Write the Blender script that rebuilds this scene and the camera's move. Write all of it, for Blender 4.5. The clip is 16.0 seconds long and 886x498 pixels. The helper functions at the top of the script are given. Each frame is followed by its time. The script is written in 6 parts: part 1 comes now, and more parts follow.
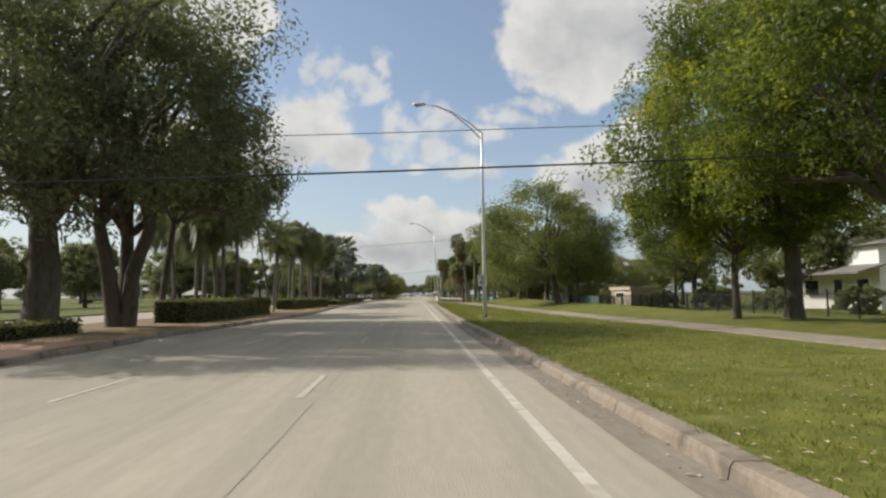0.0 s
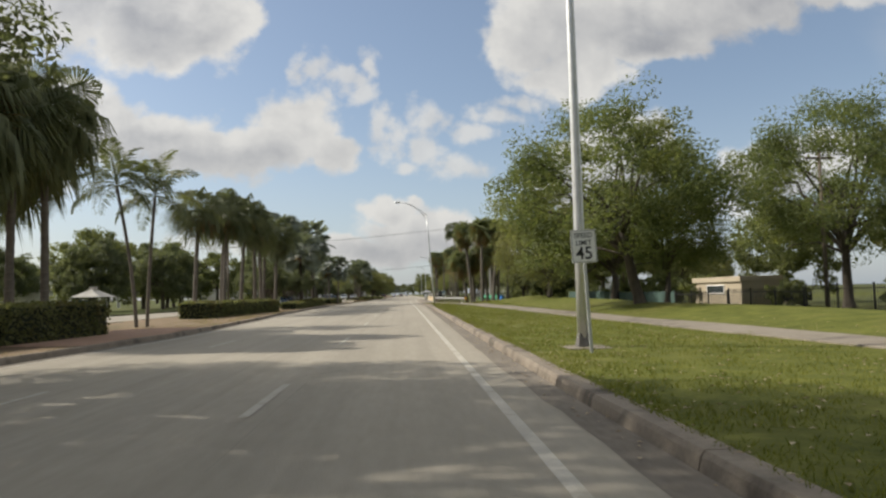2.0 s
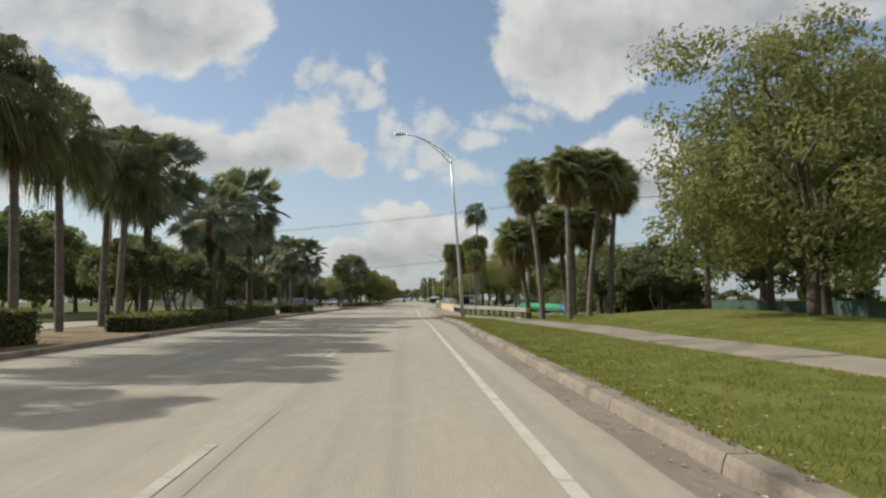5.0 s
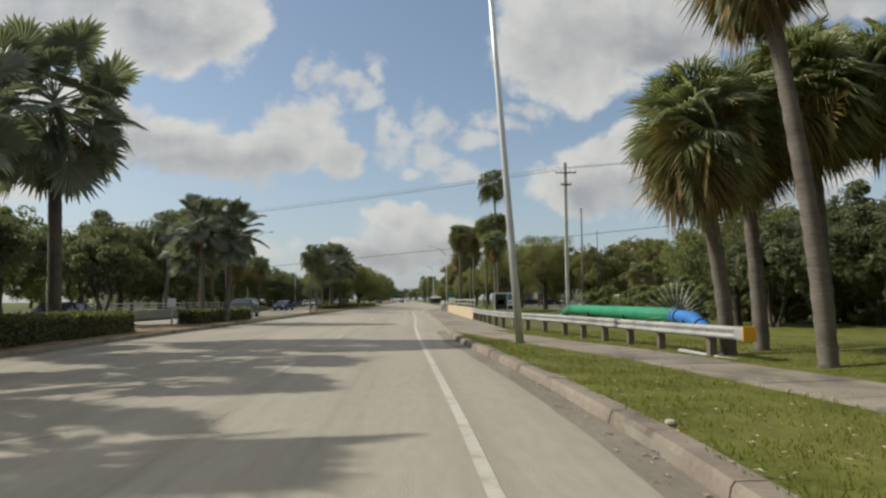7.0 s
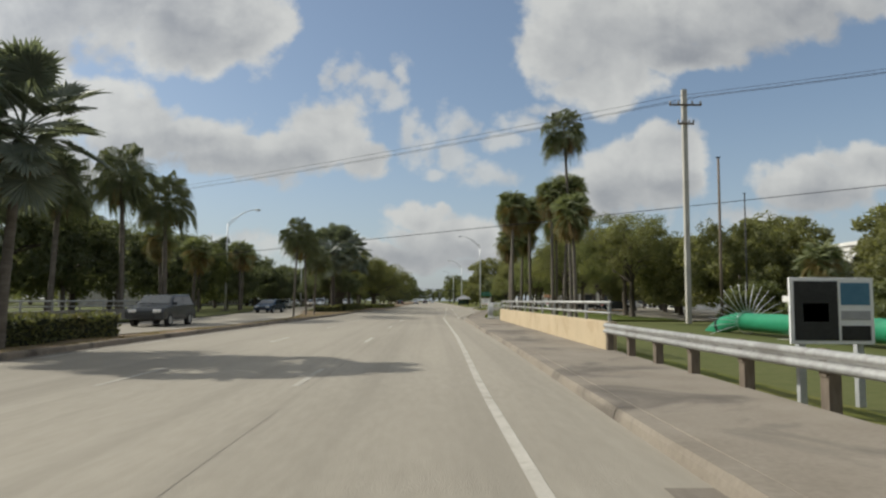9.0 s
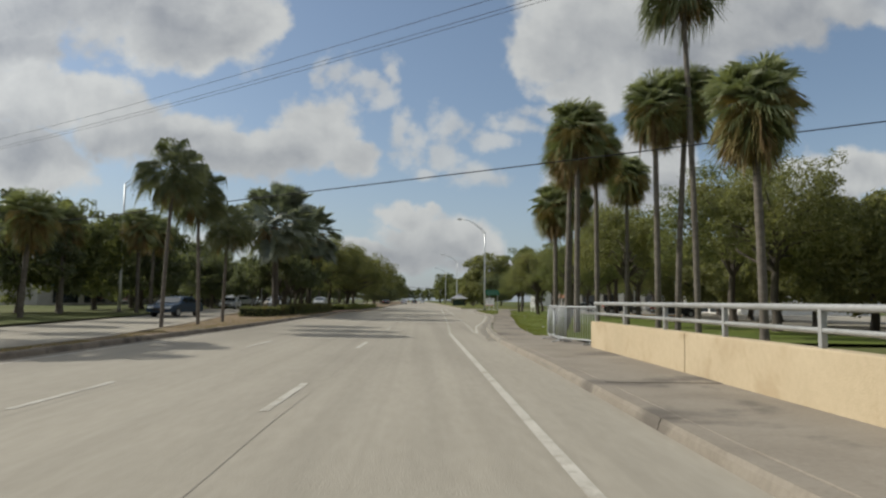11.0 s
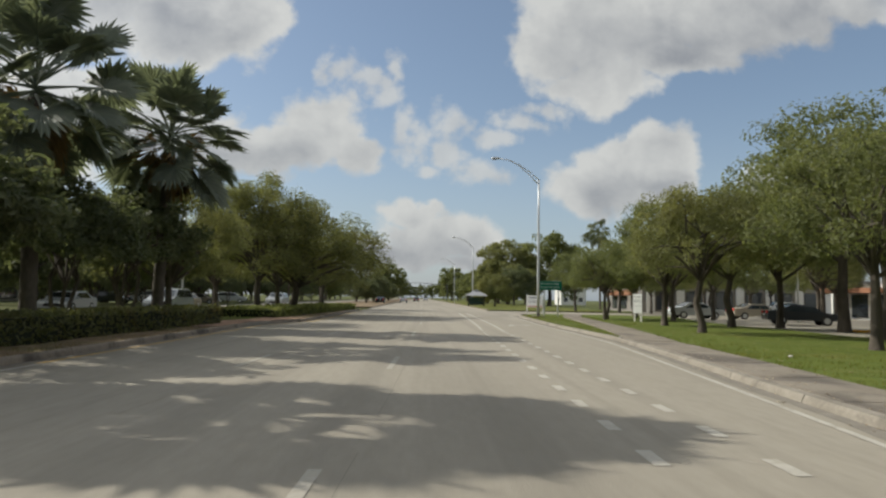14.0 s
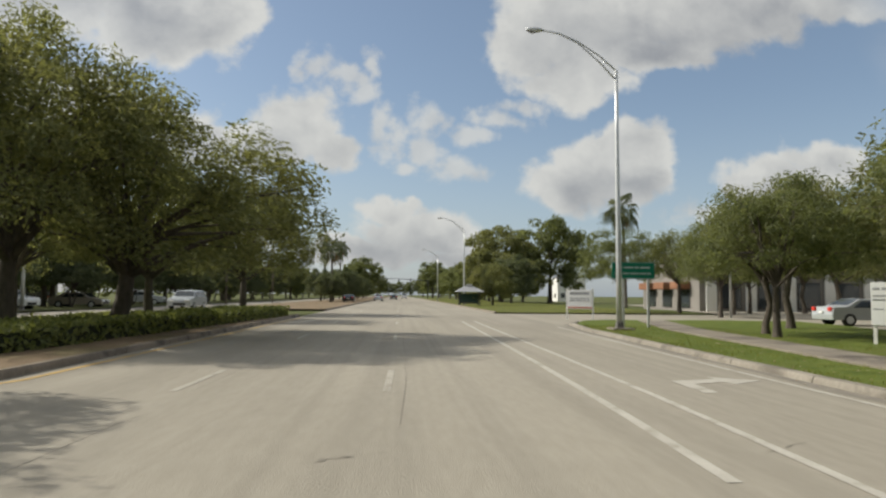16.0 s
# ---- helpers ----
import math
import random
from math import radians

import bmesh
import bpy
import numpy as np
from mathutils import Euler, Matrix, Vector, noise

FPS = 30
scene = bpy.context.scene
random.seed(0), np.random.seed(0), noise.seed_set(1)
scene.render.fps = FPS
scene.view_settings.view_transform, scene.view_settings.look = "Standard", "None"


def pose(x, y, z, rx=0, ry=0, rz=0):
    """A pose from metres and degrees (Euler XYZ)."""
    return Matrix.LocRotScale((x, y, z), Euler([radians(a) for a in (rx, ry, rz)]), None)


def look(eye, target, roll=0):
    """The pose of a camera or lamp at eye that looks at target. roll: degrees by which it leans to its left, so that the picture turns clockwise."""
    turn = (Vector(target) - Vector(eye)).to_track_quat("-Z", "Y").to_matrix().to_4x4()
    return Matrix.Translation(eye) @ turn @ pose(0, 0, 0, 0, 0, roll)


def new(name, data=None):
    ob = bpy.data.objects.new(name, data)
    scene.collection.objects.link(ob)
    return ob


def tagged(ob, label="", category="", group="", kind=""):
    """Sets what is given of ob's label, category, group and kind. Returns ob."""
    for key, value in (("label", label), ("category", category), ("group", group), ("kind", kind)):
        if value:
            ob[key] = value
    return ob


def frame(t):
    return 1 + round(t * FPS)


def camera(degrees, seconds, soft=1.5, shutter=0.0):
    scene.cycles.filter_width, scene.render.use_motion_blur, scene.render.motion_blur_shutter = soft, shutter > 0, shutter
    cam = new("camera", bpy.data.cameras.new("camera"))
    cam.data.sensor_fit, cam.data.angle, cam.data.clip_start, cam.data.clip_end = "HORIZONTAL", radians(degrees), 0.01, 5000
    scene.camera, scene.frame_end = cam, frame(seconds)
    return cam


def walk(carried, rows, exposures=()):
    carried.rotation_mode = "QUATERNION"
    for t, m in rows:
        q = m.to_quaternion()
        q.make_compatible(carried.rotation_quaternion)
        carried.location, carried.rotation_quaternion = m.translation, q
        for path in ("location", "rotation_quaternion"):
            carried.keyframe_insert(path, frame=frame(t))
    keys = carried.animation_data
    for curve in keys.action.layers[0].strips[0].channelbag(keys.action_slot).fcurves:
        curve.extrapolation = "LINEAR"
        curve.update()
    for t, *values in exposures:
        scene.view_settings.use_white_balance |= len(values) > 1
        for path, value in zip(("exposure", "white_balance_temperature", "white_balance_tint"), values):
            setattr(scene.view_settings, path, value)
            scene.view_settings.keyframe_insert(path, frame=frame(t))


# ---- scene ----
cam = camera(66.4, 16.0, soft=2.4)
PATH = [
    (0, (0.03, 0.719, 1.463), (0.115, 2.713, 1.596), -0.6),
    (0.5, (0.013, 6.907, 1.492), (0.113, 8.9, 1.63), -0.2),
    (1, (0.084, 12.917, 1.462), (0.2, 14.909, 1.601), -0.2),
    (1.5, (0.182, 18.985, 1.436), (0.302, 20.976, 1.574), -0.6),
    (2, (0.234, 25.065, 1.335), (0.35, 27.058, 1.466), -1.3),
    (2.5, (0.25, 31.422, 1.296), (0.357, 33.414, 1.432), -1.6),
    (3, (0.176, 37.821, 1.33), (0.274, 39.814, 1.47), -1.1),
    (3.5, (0.143, 43.851, 1.332), (0.232, 45.844, 1.474), -0.7),
    (6, (0.402, 77.779, 1.363), (0.514, 79.77, 1.516), 0.0),
    (6.5, (0.605, 84.556, 1.413), (0.727, 86.547, 1.566), -0.2),
    (7, (0.729, 91.33, 1.407), (0.835, 93.322, 1.556), -0.4),
    (7.5, (0.8, 98.079, 1.33), (0.869, 100.072, 1.479), -0.5),
    (8, (0.581, 104.298, 1.351), (0.62, 106.291, 1.503), -0.3),
    (10.5, (0.176, 136.115, 1.408), (0.232, 138.109, 1.56), 1.0),
    (11, (0.076, 142.546, 1.382), (0.144, 144.54, 1.534), 0.8),
    (11.5, (0.001, 149.268, 1.389), (0.067, 151.261, 1.535), 1.0),
    (12, (-0.147, 155.971, 1.374), (-0.08, 157.965, 1.523), 1.2),
    (12.5, (-0.286, 162.819, 1.377), (-0.219, 164.813, 1.527), 1.5),
    (13, (-0.23, 169.596, 1.421), (-0.168, 171.59, 1.57), 1.9),
    (13.5, (-0.22, 176.328, 1.451), (-0.159, 178.321, 1.597), 1.2),
    (14, (-0.178, 182.53, 1.419), (-0.117, 184.524, 1.563), 1.1),
    (14.5, (-0.264, 189.284, 1.415), (-0.193, 191.277, 1.557), 0.7),
    (15, (-0.156, 195.468, 1.374), (-0.074, 197.462, 1.515), 1.1),
    (15.5, (-0.207, 201.968, 1.395), (-0.111, 203.961, 1.533), 0.7),
    (16, (-0.007, 208.523, 1.427), (0.118, 210.514, 1.563), 0.5),
]
walk(cam, [(t, look(eye, target, roll)) for t, eye, target, roll in PATH],
     exposures=[(0.0, 0.15, 6550, 10), (2.0, 0.1, 6550, 10), (2.6, 0.2, 6800, 10), (3.5, 0.0, 6600, 9), (6.0, 0.05, 6450, 8), (6.6, -0.05, 6450, 8), (8.0, -0.12, 6400, 8), (10.5, -0.26, 6250, 8), (12.5, -0.18, 6250, 8), (14.0, -0.12, 6350, 8), (14.5, -0.28, 6350, 7), (15.0, 0.0, 6550, 9), (16.0, -0.06, 6450, 8)])

# ---- world and sun ----
SUN_ELEV, SUN_AZ = radians(38), radians(-73)      # azimuth from +y, clockwise seen from above
sun = new("sun", bpy.data.lights.new("sun", "SUN"))
sun.data.energy, sun.data.angle, sun.data.color = 4.4, radians(0.6), (1.0, 0.935, 0.825)
sun_dir = Vector((math.sin(SUN_AZ) * math.cos(SUN_ELEV), math.cos(SUN_AZ) * math.cos(SUN_ELEV), math.sin(SUN_ELEV)))
sun.matrix_world = look(sun_dir * 60, (0, 0, 0))

# Clouds ahead: (u, v, half width, half height) with u = x/y and v = z/y of the direction
CLOUDS = [
    (-0.50, 0.47, .31, .125), (-0.35, 0.40, .16, .065), (-0.27, 0.43, .085, .10), (-0.66, 0.37, .16, .09),
    (-0.60, 0.29, .14, .075), (-0.50, 0.30, .11, .05), (-0.44, 0.255, .12, .055), (-0.62, 0.20, .18, .065), (-0.34, 0.235, .10, .055), (-0.27, 0.205, .16, .042),
    (-0.16, 0.255, .075, .07), (-0.20, 0.215, .09, .05), (-0.115, 0.21, .06, .04),
    (-0.015, 0.118, .06, .022), (0.03, 0.09, .12, .038), (-0.05, 0.065, .11, .025), (0.10, 0.055, .10, .025),
    (0.19, 0.40, .08, .09), (0.25, 0.43, .12, .115), (0.33, 0.43, .14, .105), (0.45, 0.44, .15, .09), (0.56, 0.46, .14, .07), (0.26, 0.335, .095, .05), (0.38, 0.365, .13, .035), (0.70, 0.47, .14, .055),
    (0.29, 0.19, .09, .068), (0.35, 0.225, .07, .055), (0.24, 0.165, .08, .05), (0.36, 0.17, .055, .045), (0.58, 0.17, .10, .06), (0.66, 0.21, .08, .055),
]
WISPS = [(-0.125, 0.35, .04, .04), (-0.09, 0.315, .05, .035), (-0.06, 0.29, .045, .025), (-0.035, 0.255, .03, .05), (-0.01, 0.225, .05, .05), (0.04, 0.26, .04, .05), (0.035, 0.215, .045, .035),
         (0.075, 0.19, .06, .03), (0.01, 0.19, .035, .02), (0.10, 0.245, .05, .025), (0.14, 0.265, .07, .025), (0.185, 0.29, .05, .02), (-0.25, 0.085, .14, .03), (0.50, 0.12, .12, .03), (-0.05, 0.33, .02, .04), (0.17, 0.36, .06, .02)]
UNDER = [(-0.54, 0.46, .26, .11), (-0.36, 0.40, .13, .05), (-0.64, 0.21, .18, .06), (-0.28, 0.185, .18, .035), (0.44, 0.38, .22, .06),
         (0.03, 0.06, .17, .04), (-0.45, 0.22, .2, .03), (0.32, 0.155, .12, .04), (0.58, 0.42, .18, .07), (0.60, 0.14, .14, .04), (-0.56, 0.37, .14, .03)]


class Nodes:
    """Short forms for building node trees."""
    def __init__(self, tree):
        self.t = tree
        tree.nodes.clear()

    def add(self, kind, **sets):
        n = self.t.nodes.new(kind)
        for k, v in sets.items():
            if k == "operation": n.operation = v
            elif k == "data_type": n.data_type = v
            elif k == "blend_type": n.blend_type = v
            elif k == "sky_type": n.sky_type = v
        return n

    def put(self, socket, value):
        if isinstance(value, bpy.types.NodeSocket): self.t.links.new(value, socket)
        elif value is not None: socket.default_value = value

    def math(self, op, a, b=None, c=None, clamp=False):
        n = self.add("ShaderNodeMath", operation=op)
        n.use_clamp = clamp
        for i, v in enumerate((a, b, c)): self.put(n.inputs[i], v)
        return n.outputs[0]

    def vec(self, op, a, b=None, c=None, scale=None):
        n = self.add("ShaderNodeVectorMath", operation=op)
        if scale is not None: self.put(n.inputs["Scale"], scale)
        for i, v in enumerate((a, b, c)): self.put(n.inputs[i], v)
        return n.outputs["Value"] if op in ("LENGTH", "DOT_PRODUCT") else n.outputs[0]

    def noise(self, vec, scale, detail=4.0, rough=0.55, colour=False, warp=0.0):
        n = self.add("ShaderNodeTexNoise")
        self.put(n.inputs["Vector"], vec)
        n.inputs["Scale"].default_value, n.inputs["Detail"].default_value, n.inputs["Roughness"].default_value = scale, detail, rough
        n.inputs["Distortion"].default_value = warp
        return n.outputs["Color" if colour else "Fac"]

    def ramp(self, x, lo, hi, smooth=True):
        n = self.add("ShaderNodeMapRange")
        n.interpolation_type = "SMOOTHSTEP" if smooth else "LINEAR"
        self.put(n.inputs["Value"], x)
        self.put(n.inputs["From Min"], lo); self.put(n.inputs["From Max"], hi)
        return n.outputs[0]

    def mix(self, fac, a, b, blend="MIX"):
        n = self.add("ShaderNodeMix", data_type="RGBA", blend_type=blend)
        self.put(n.inputs[0], fac)
        for s, v in ((n.inputs[6], a), (n.inputs[7], b)):
            self.put(s, (*v, 1) if isinstance(v, tuple) and len(v) == 3 else v)
        return n.outputs[2]


world = bpy.data.worlds.new("sky")
scene.world = world
world.use_nodes = True
w = Nodes(world.node_tree)
sky = w.add("ShaderNodeTexSky", sky_type="NISHITA")
sky.sun_disc, sky.sun_elevation, sky.sun_rotation = False, SUN_ELEV, SUN_AZ
sky.air_density, sky.dust_density, sky.ozone_density = 1.0, 1.2, 1.6
way = w.add("ShaderNodeTexCoord").outputs["Generated"]
sep = w.add("ShaderNodeSeparateXYZ")
w.put(sep.inputs[0], way)
ahead = w.math("MAXIMUM", w.math("ABSOLUTE", sep.outputs[1]), 0.05)
com = w.add("ShaderNodeCombineXYZ")
w.put(com.inputs[0], w.math("DIVIDE", sep.outputs[0], ahead))
w.put(com.inputs[1], w.math("DIVIDE", sep.outputs[2], ahead))
flat = com.outputs[0]
swirl = w.vec("SUBTRACT", w.noise(flat, 7.0, 5.0, 0.52, colour=True), (0.5, 0.5, 0.5))
flat_w = w.vec("MULTIPLY_ADD", swirl, (0.13, 0.11, 0.0), flat)


def blobs(rows, at):
    """Highest value of a set of soft ellipses: 1 at a centre, 0 on the rim."""
    top = None
    for u, v, a, b in rows:
        d = w.vec("LENGTH", w.vec("MULTIPLY", w.vec("SUBTRACT", at, (u, v, 0)), (1 / a, 1 / b, 0)))
        top = w.math("SUBTRACT", 1.0, d) if top is None else w.math("MAXIMUM", top, w.math("SUBTRACT", 1.0, d))
    return top


field = blobs(CLOUDS, flat_w)
fine = w.noise(flat, 20.0, 8.0, 0.58)
dens = w.math("ADD", field, w.math("MULTIPLY", w.math("SUBTRACT", fine, 0.5), 1.0))
cover = w.ramp(dens, 0.0, 0.37)
thin = w.math("ADD", blobs(WISPS, w.vec("MULTIPLY_ADD", swirl, (0.09, 0.08, 0.0), flat)), w.math("MULTIPLY", w.math("SUBTRACT", w.noise(flat, 26.0, 7.0, 0.55), 0.5), 2.2))
cover = w.math("MAXIMUM", cover, w.math("MULTIPLY", w.ramp(thin, 0.1, 0.85), 0.8))
# the rest of the sky: broken cloud of the same kind, above and behind
lift = w.math("ADD", w.math("ABSOLUTE", sep.outputs[2]), 0.12)
com2 = w.add("ShaderNodeCombineXYZ")
w.put(com2.inputs[0], w.math("DIVIDE", sep.outputs[0], lift)); w.put(com2.inputs[1], w.math("DIVIDE", sep.outputs[1], lift))
rest = w.ramp(w.noise(com2.outputs[0], 1.1, 7.0, 0.55), 0.40, 0.57)
inside = w.math("MULTIPLY", w.ramp(sep.outputs[1], 0.70, 0.78), w.math("SUBTRACT", 1.0, w.ramp(w.math("DIVIDE", sep.outputs[2], ahead), 0.50, 0.60)))
cover = w.math("ADD", w.math("MULTIPLY", cover, inside), w.math("MULTIPLY", rest, w.math("SUBTRACT", 1.0, inside)))
under = w.ramp(blobs(UNDER, flat_w), -0.25, 0.7)
puff = w.vec("MULTIPLY_ADD", swirl, (0.05, 0.05, 0.0), flat)
lump = w.math("SUBTRACT", w.noise(puff, 10.0, 5.0, 0.5), w.noise(w.vec("ADD", puff, (-0.02, 0.024, 0)), 10.0, 5.0, 0.5))
lit = w.math("MULTIPLY_ADD", lump, 1.35, 0.95)
lit = w.math("SUBTRACT", w.math("SUBTRACT", lit, w.math("MULTIPLY", under, 0.42)), w.math("MULTIPLY", w.ramp(dens, 0.15, 0.95), 0.20))
cloud = w.mix(w.ramp(lit, 0.1, 1.0, False), (0.31, 0.32, 0.345), (0.69, 0.68, 0.65))
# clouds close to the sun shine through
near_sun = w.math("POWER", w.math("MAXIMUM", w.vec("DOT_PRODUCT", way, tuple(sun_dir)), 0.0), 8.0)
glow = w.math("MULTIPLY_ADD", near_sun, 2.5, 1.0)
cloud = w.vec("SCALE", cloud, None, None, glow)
haze = w.math("SUBTRACT", 1.0, w.ramp(sep.outputs[2], -0.02, 0.30))
blue = w.vec("MULTIPLY", sky.outputs[0], (0.125, 0.12, 0.115))
blue = w.mix(w.math("MULTIPLY_ADD", haze, 0.42, 0.14), blue, (0.45, 0.53, 0.63))
bg = w.add("ShaderNodeBackground")
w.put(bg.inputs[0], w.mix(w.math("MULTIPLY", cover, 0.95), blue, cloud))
bg.inputs[1].default_value = 1.0
w.t.links.new(bg.outputs[0], w.add("ShaderNodeOutputWorld").inputs[0])

# ---- materials ----
def material(name, dark, light, scale=1.0, fine=20.0, rough=0.85, bump=0.0, bump_scale=40.0, metal=0.0, island=0.0, each=0.0,
             patch=None, patch_scale=0.15, patch_amount=0.6, leafy=0.0, spec=0.4, stretch=(1, 1, 1), streak=0.0):
    """A surface with two scales of variation; island and each: variation by loose piece and by object; leafy: light through it."""
    m = bpy.data.materials.new(name)
    m.use_nodes = True
    k = Nodes(m.node_tree)
    at = k.vec("MULTIPLY", k.add("ShaderNodeTexCoord").outputs["Object"], stretch)
    f = k.math("ADD", k.math("MULTIPLY", k.noise(at, scale, 5), 0.6), k.math("MULTIPLY", k.noise(at, fine, 3), 0.4))
    f = k.ramp(f, 0.32, 0.68, False)
    if island:
        f = k.math("ADD", k.math("MULTIPLY", f, 1 - island), k.math("MULTIPLY", k.add("ShaderNodeNewGeometry").outputs["Random Per Island"], island))
    if each:
        f = k.math("ADD", k.math("MULTIPLY", f, 1 - each), k.math("MULTIPLY", k.add("ShaderNodeObjectInfo").outputs["Random"], each))
    c = k.mix(f, dark, light)
    if patch:
        c = k.mix(k.math("MULTIPLY", k.ramp(k.noise(at, patch_scale, 6, 0.6, warp=0.6), 0.5, 0.66), patch_amount), c, patch)
    if streak:      # long worn tracks along y
        along = k.vec("MULTIPLY", k.add("ShaderNodeTexCoord").outputs["Object"], (1.5, 0.018, 1.0))
        c = k.mix(k.math("MULTIPLY", k.ramp(k.noise(along, 1.0, 3, 0.6, warp=0.3), 0.42, 0.66), streak), c, tuple(v * 0.72 for v in dark))
    p = k.add("ShaderNodeBsdfPrincipled")
    k.put(p.inputs["Base Color"], c)
    p.inputs["Roughness"].default_value, p.inputs["Metallic"].default_value = rough, metal
    p.inputs["Specular IOR Level"].default_value = spec
    if bump:
        b = k.add("ShaderNodeBump")
        b.inputs["Strength"].default_value, b.inputs["Distance"].default_value = bump, 0.02
        k.put(b.inputs["Height"], k.noise(at, bump_scale, 5))
        k.put(p.inputs["Normal"], b.outputs[0])
    shade = p.outputs[0]
    if leafy:
        tr = k.add("ShaderNodeBsdfTranslucent")
        k.put(tr.inputs[0], k.mix(1.0, c, (1.0, 1.0, 0.6), "MULTIPLY"))
        mx = k.add("ShaderNodeMixShader")
        mx.inputs[0].default_value = leafy
        k.put(mx.inputs[1], shade); k.put(mx.inputs[2], tr.outputs[0])
        shade = mx.outputs[0]
    k.t.links.new(shade, k.add("ShaderNodeOutputMaterial").inputs[0])
    return m


M = {}
M["road"] = material("road", (0.268, 0.241, 0.192), (0.352, 0.318, 0.256), 0.35, 9.0, 0.9, 0.25, 60.0, patch=(0.215, 0.192, 0.155), patch_scale=0.12, patch_amount=0.5, stretch=(1, 0.2, 1), streak=0.32)
M["gutter"] = material("gutter", (0.13, 0.11, 0.085), (0.24, 0.21, 0.17), 0.8, 12.0, 0.9, 0.3, 50.0, stretch=(1, 0.3, 1))
M["kerb"] = material("kerb", (0.165, 0.135, 0.104), (0.285, 0.242, 0.19), 1.2, 14.0, 0.9, 0.35, 45.0, patch=(0.075, 0.063, 0.05), patch_scale=0.8, patch_amount=0.9)
M["kerb_pale"] = material("kerb_pale", (0.20, 0.178, 0.142), (0.325, 0.293, 0.24), 1.2, 14.0, 0.9, 0.35, 45.0, patch=(0.12, 0.105, 0.085), patch_scale=0.9, patch_amount=0.75)
M["walk"] = material("walk", (0.195, 0.165, 0.128), (0.285, 0.25, 0.2), 0.9, 16.0, 0.92, 0.3, 50.0, patch=(0.095, 0.082, 0.068), patch_scale=0.45, patch_amount=0.8)
M["paint"] = material("paint", (0.38, 0.352, 0.298), (0.52, 0.49, 0.425), 2.0, 25.0, 0.75, 0.2, 60.0, patch=(0.32, 0.288, 0.232), patch_scale=2.2, patch_amount=0.9)
M["paint_worn"] = material("paint_worn", (0.34, 0.312, 0.258), (0.45, 0.418, 0.352), 2.0, 25.0, 0.75, 0.2, 60.0, patch=(0.30, 0.27, 0.217), patch_scale=2.6, patch_amount=0.95)
M["paint_yellow"] = material("paint_yellow", (0.40, 0.25, 0.06), (0.55, 0.36, 0.10), 2.0, 25.0, 0.75, 0.2, 60.0, patch=(0.33, 0.27, 0.20), patch_scale=1.6, patch_amount=0.8)
M["crack"] = material("crack", (0.17, 0.15, 0.12), (0.26, 0.235, 0.195), 2.0, 20.0, 0.9)
M["lawn"] = material("lawn", (0.055, 0.07, 0.012), (0.165, 0.17, 0.038), 1.6, 11.0, 0.9, 1.0, 18.0, patch=(0.16, 0.15, 0.045), patch_scale=0.22, patch_amount=0.55, spec=0.15)
M["lawn_green"] = material("lawn_green", (0.055, 0.082, 0.013), (0.15, 0.178, 0.038), 1.6, 11.0, 0.9, 1.0, 18.0, patch=(0.15, 0.15, 0.045), patch_scale=0.3, patch_amount=0.5, spec=0.15)
M["blade"] = material("blade", (0.09, 0.115, 0.018), (0.27, 0.27, 0.062), 0.4, 9.0, 0.7, island=0.6, leafy=0.45, spec=0.2)
M["soil"] = material("soil", (0.138, 0.094, 0.053), (0.255, 0.182, 0.107), 1.0, 20.0, 0.95, 0.7, 40.0, patch=(0.10, 0.10, 0.03), patch_scale=0.5, patch_amount=0.6)
M["paver"] = material("paver", (0.27, 0.16, 0.105), (0.40, 0.265, 0.185), 1.0, 20.0, 0.9, 0.3, 40.0, each=0.4)
M["dry_leaf"] = material("dry_leaf", (0.20, 0.14, 0.08), (0.52, 0.44, 0.30), 1.0, 9.0, 0.8, island=0.8)
M["field"] = material("field", (0.06, 0.08, 0.02), (0.13, 0.13, 0.05), 0.05, 4.0, 0.95, 0.5, 10.0, spec=0.15)
M["leaf_dark"] = material("leaf_dark", (0.077, 0.102, 0.055), (0.212, 0.225, 0.138), 0.3, 3.0, 0.5, island=0.6, leafy=0.58)
M["leaf_fresh"] = material("leaf_fresh", (0.06, 0.095, 0.025), (0.165, 0.205, 0.05), 0.25, 3.0, 0.5, island=0.55, leafy=0.58, patch=(0.37, 0.385, 0.03), patch_scale=0.42, patch_amount=0.95)
M["leaf_mid"] = material("leaf_mid", (0.096, 0.120, 0.056), (0.283, 0.299, 0.136), 0.3, 3.0, 0.55, island=0.6, leafy=0.58)
M["leaf_light"] = material("leaf_light", (0.084, 0.116, 0.049), (0.258, 0.286, 0.119), 0.3, 3.0, 0.55, island=0.6, leafy=0.6, patch=(0.26, 0.26, 0.06), patch_scale=0.3, patch_amount=0.4)
M["leaf_olive"] = material("leaf_olive", (0.122, 0.134, 0.062), (0.325, 0.328, 0.152), 0.3, 3.0, 0.6, island=0.65, leafy=0.58, patch=(0.27, 0.24, 0.09), patch_scale=0.35, patch_amount=0.3)
M["frond"] = material("frond", (0.150, 0.186, 0.091), (0.438, 0.461, 0.242), 0.6, 5.0, 0.45, island=0.5, each=0.35, leafy=0.45)
M["frond_old"] = material("frond_old", (0.186, 0.151, 0.055), (0.460, 0.374, 0.159), 0.6, 5.0, 0.6, island=0.5, each=0.4, leafy=0.42)
M["frond_deep"] = material("frond_deep", (0.082, 0.106, 0.054), (0.245, 0.262, 0.130), 0.6, 5.0, 0.5, island=0.5, each=0.4, leafy=0.42)
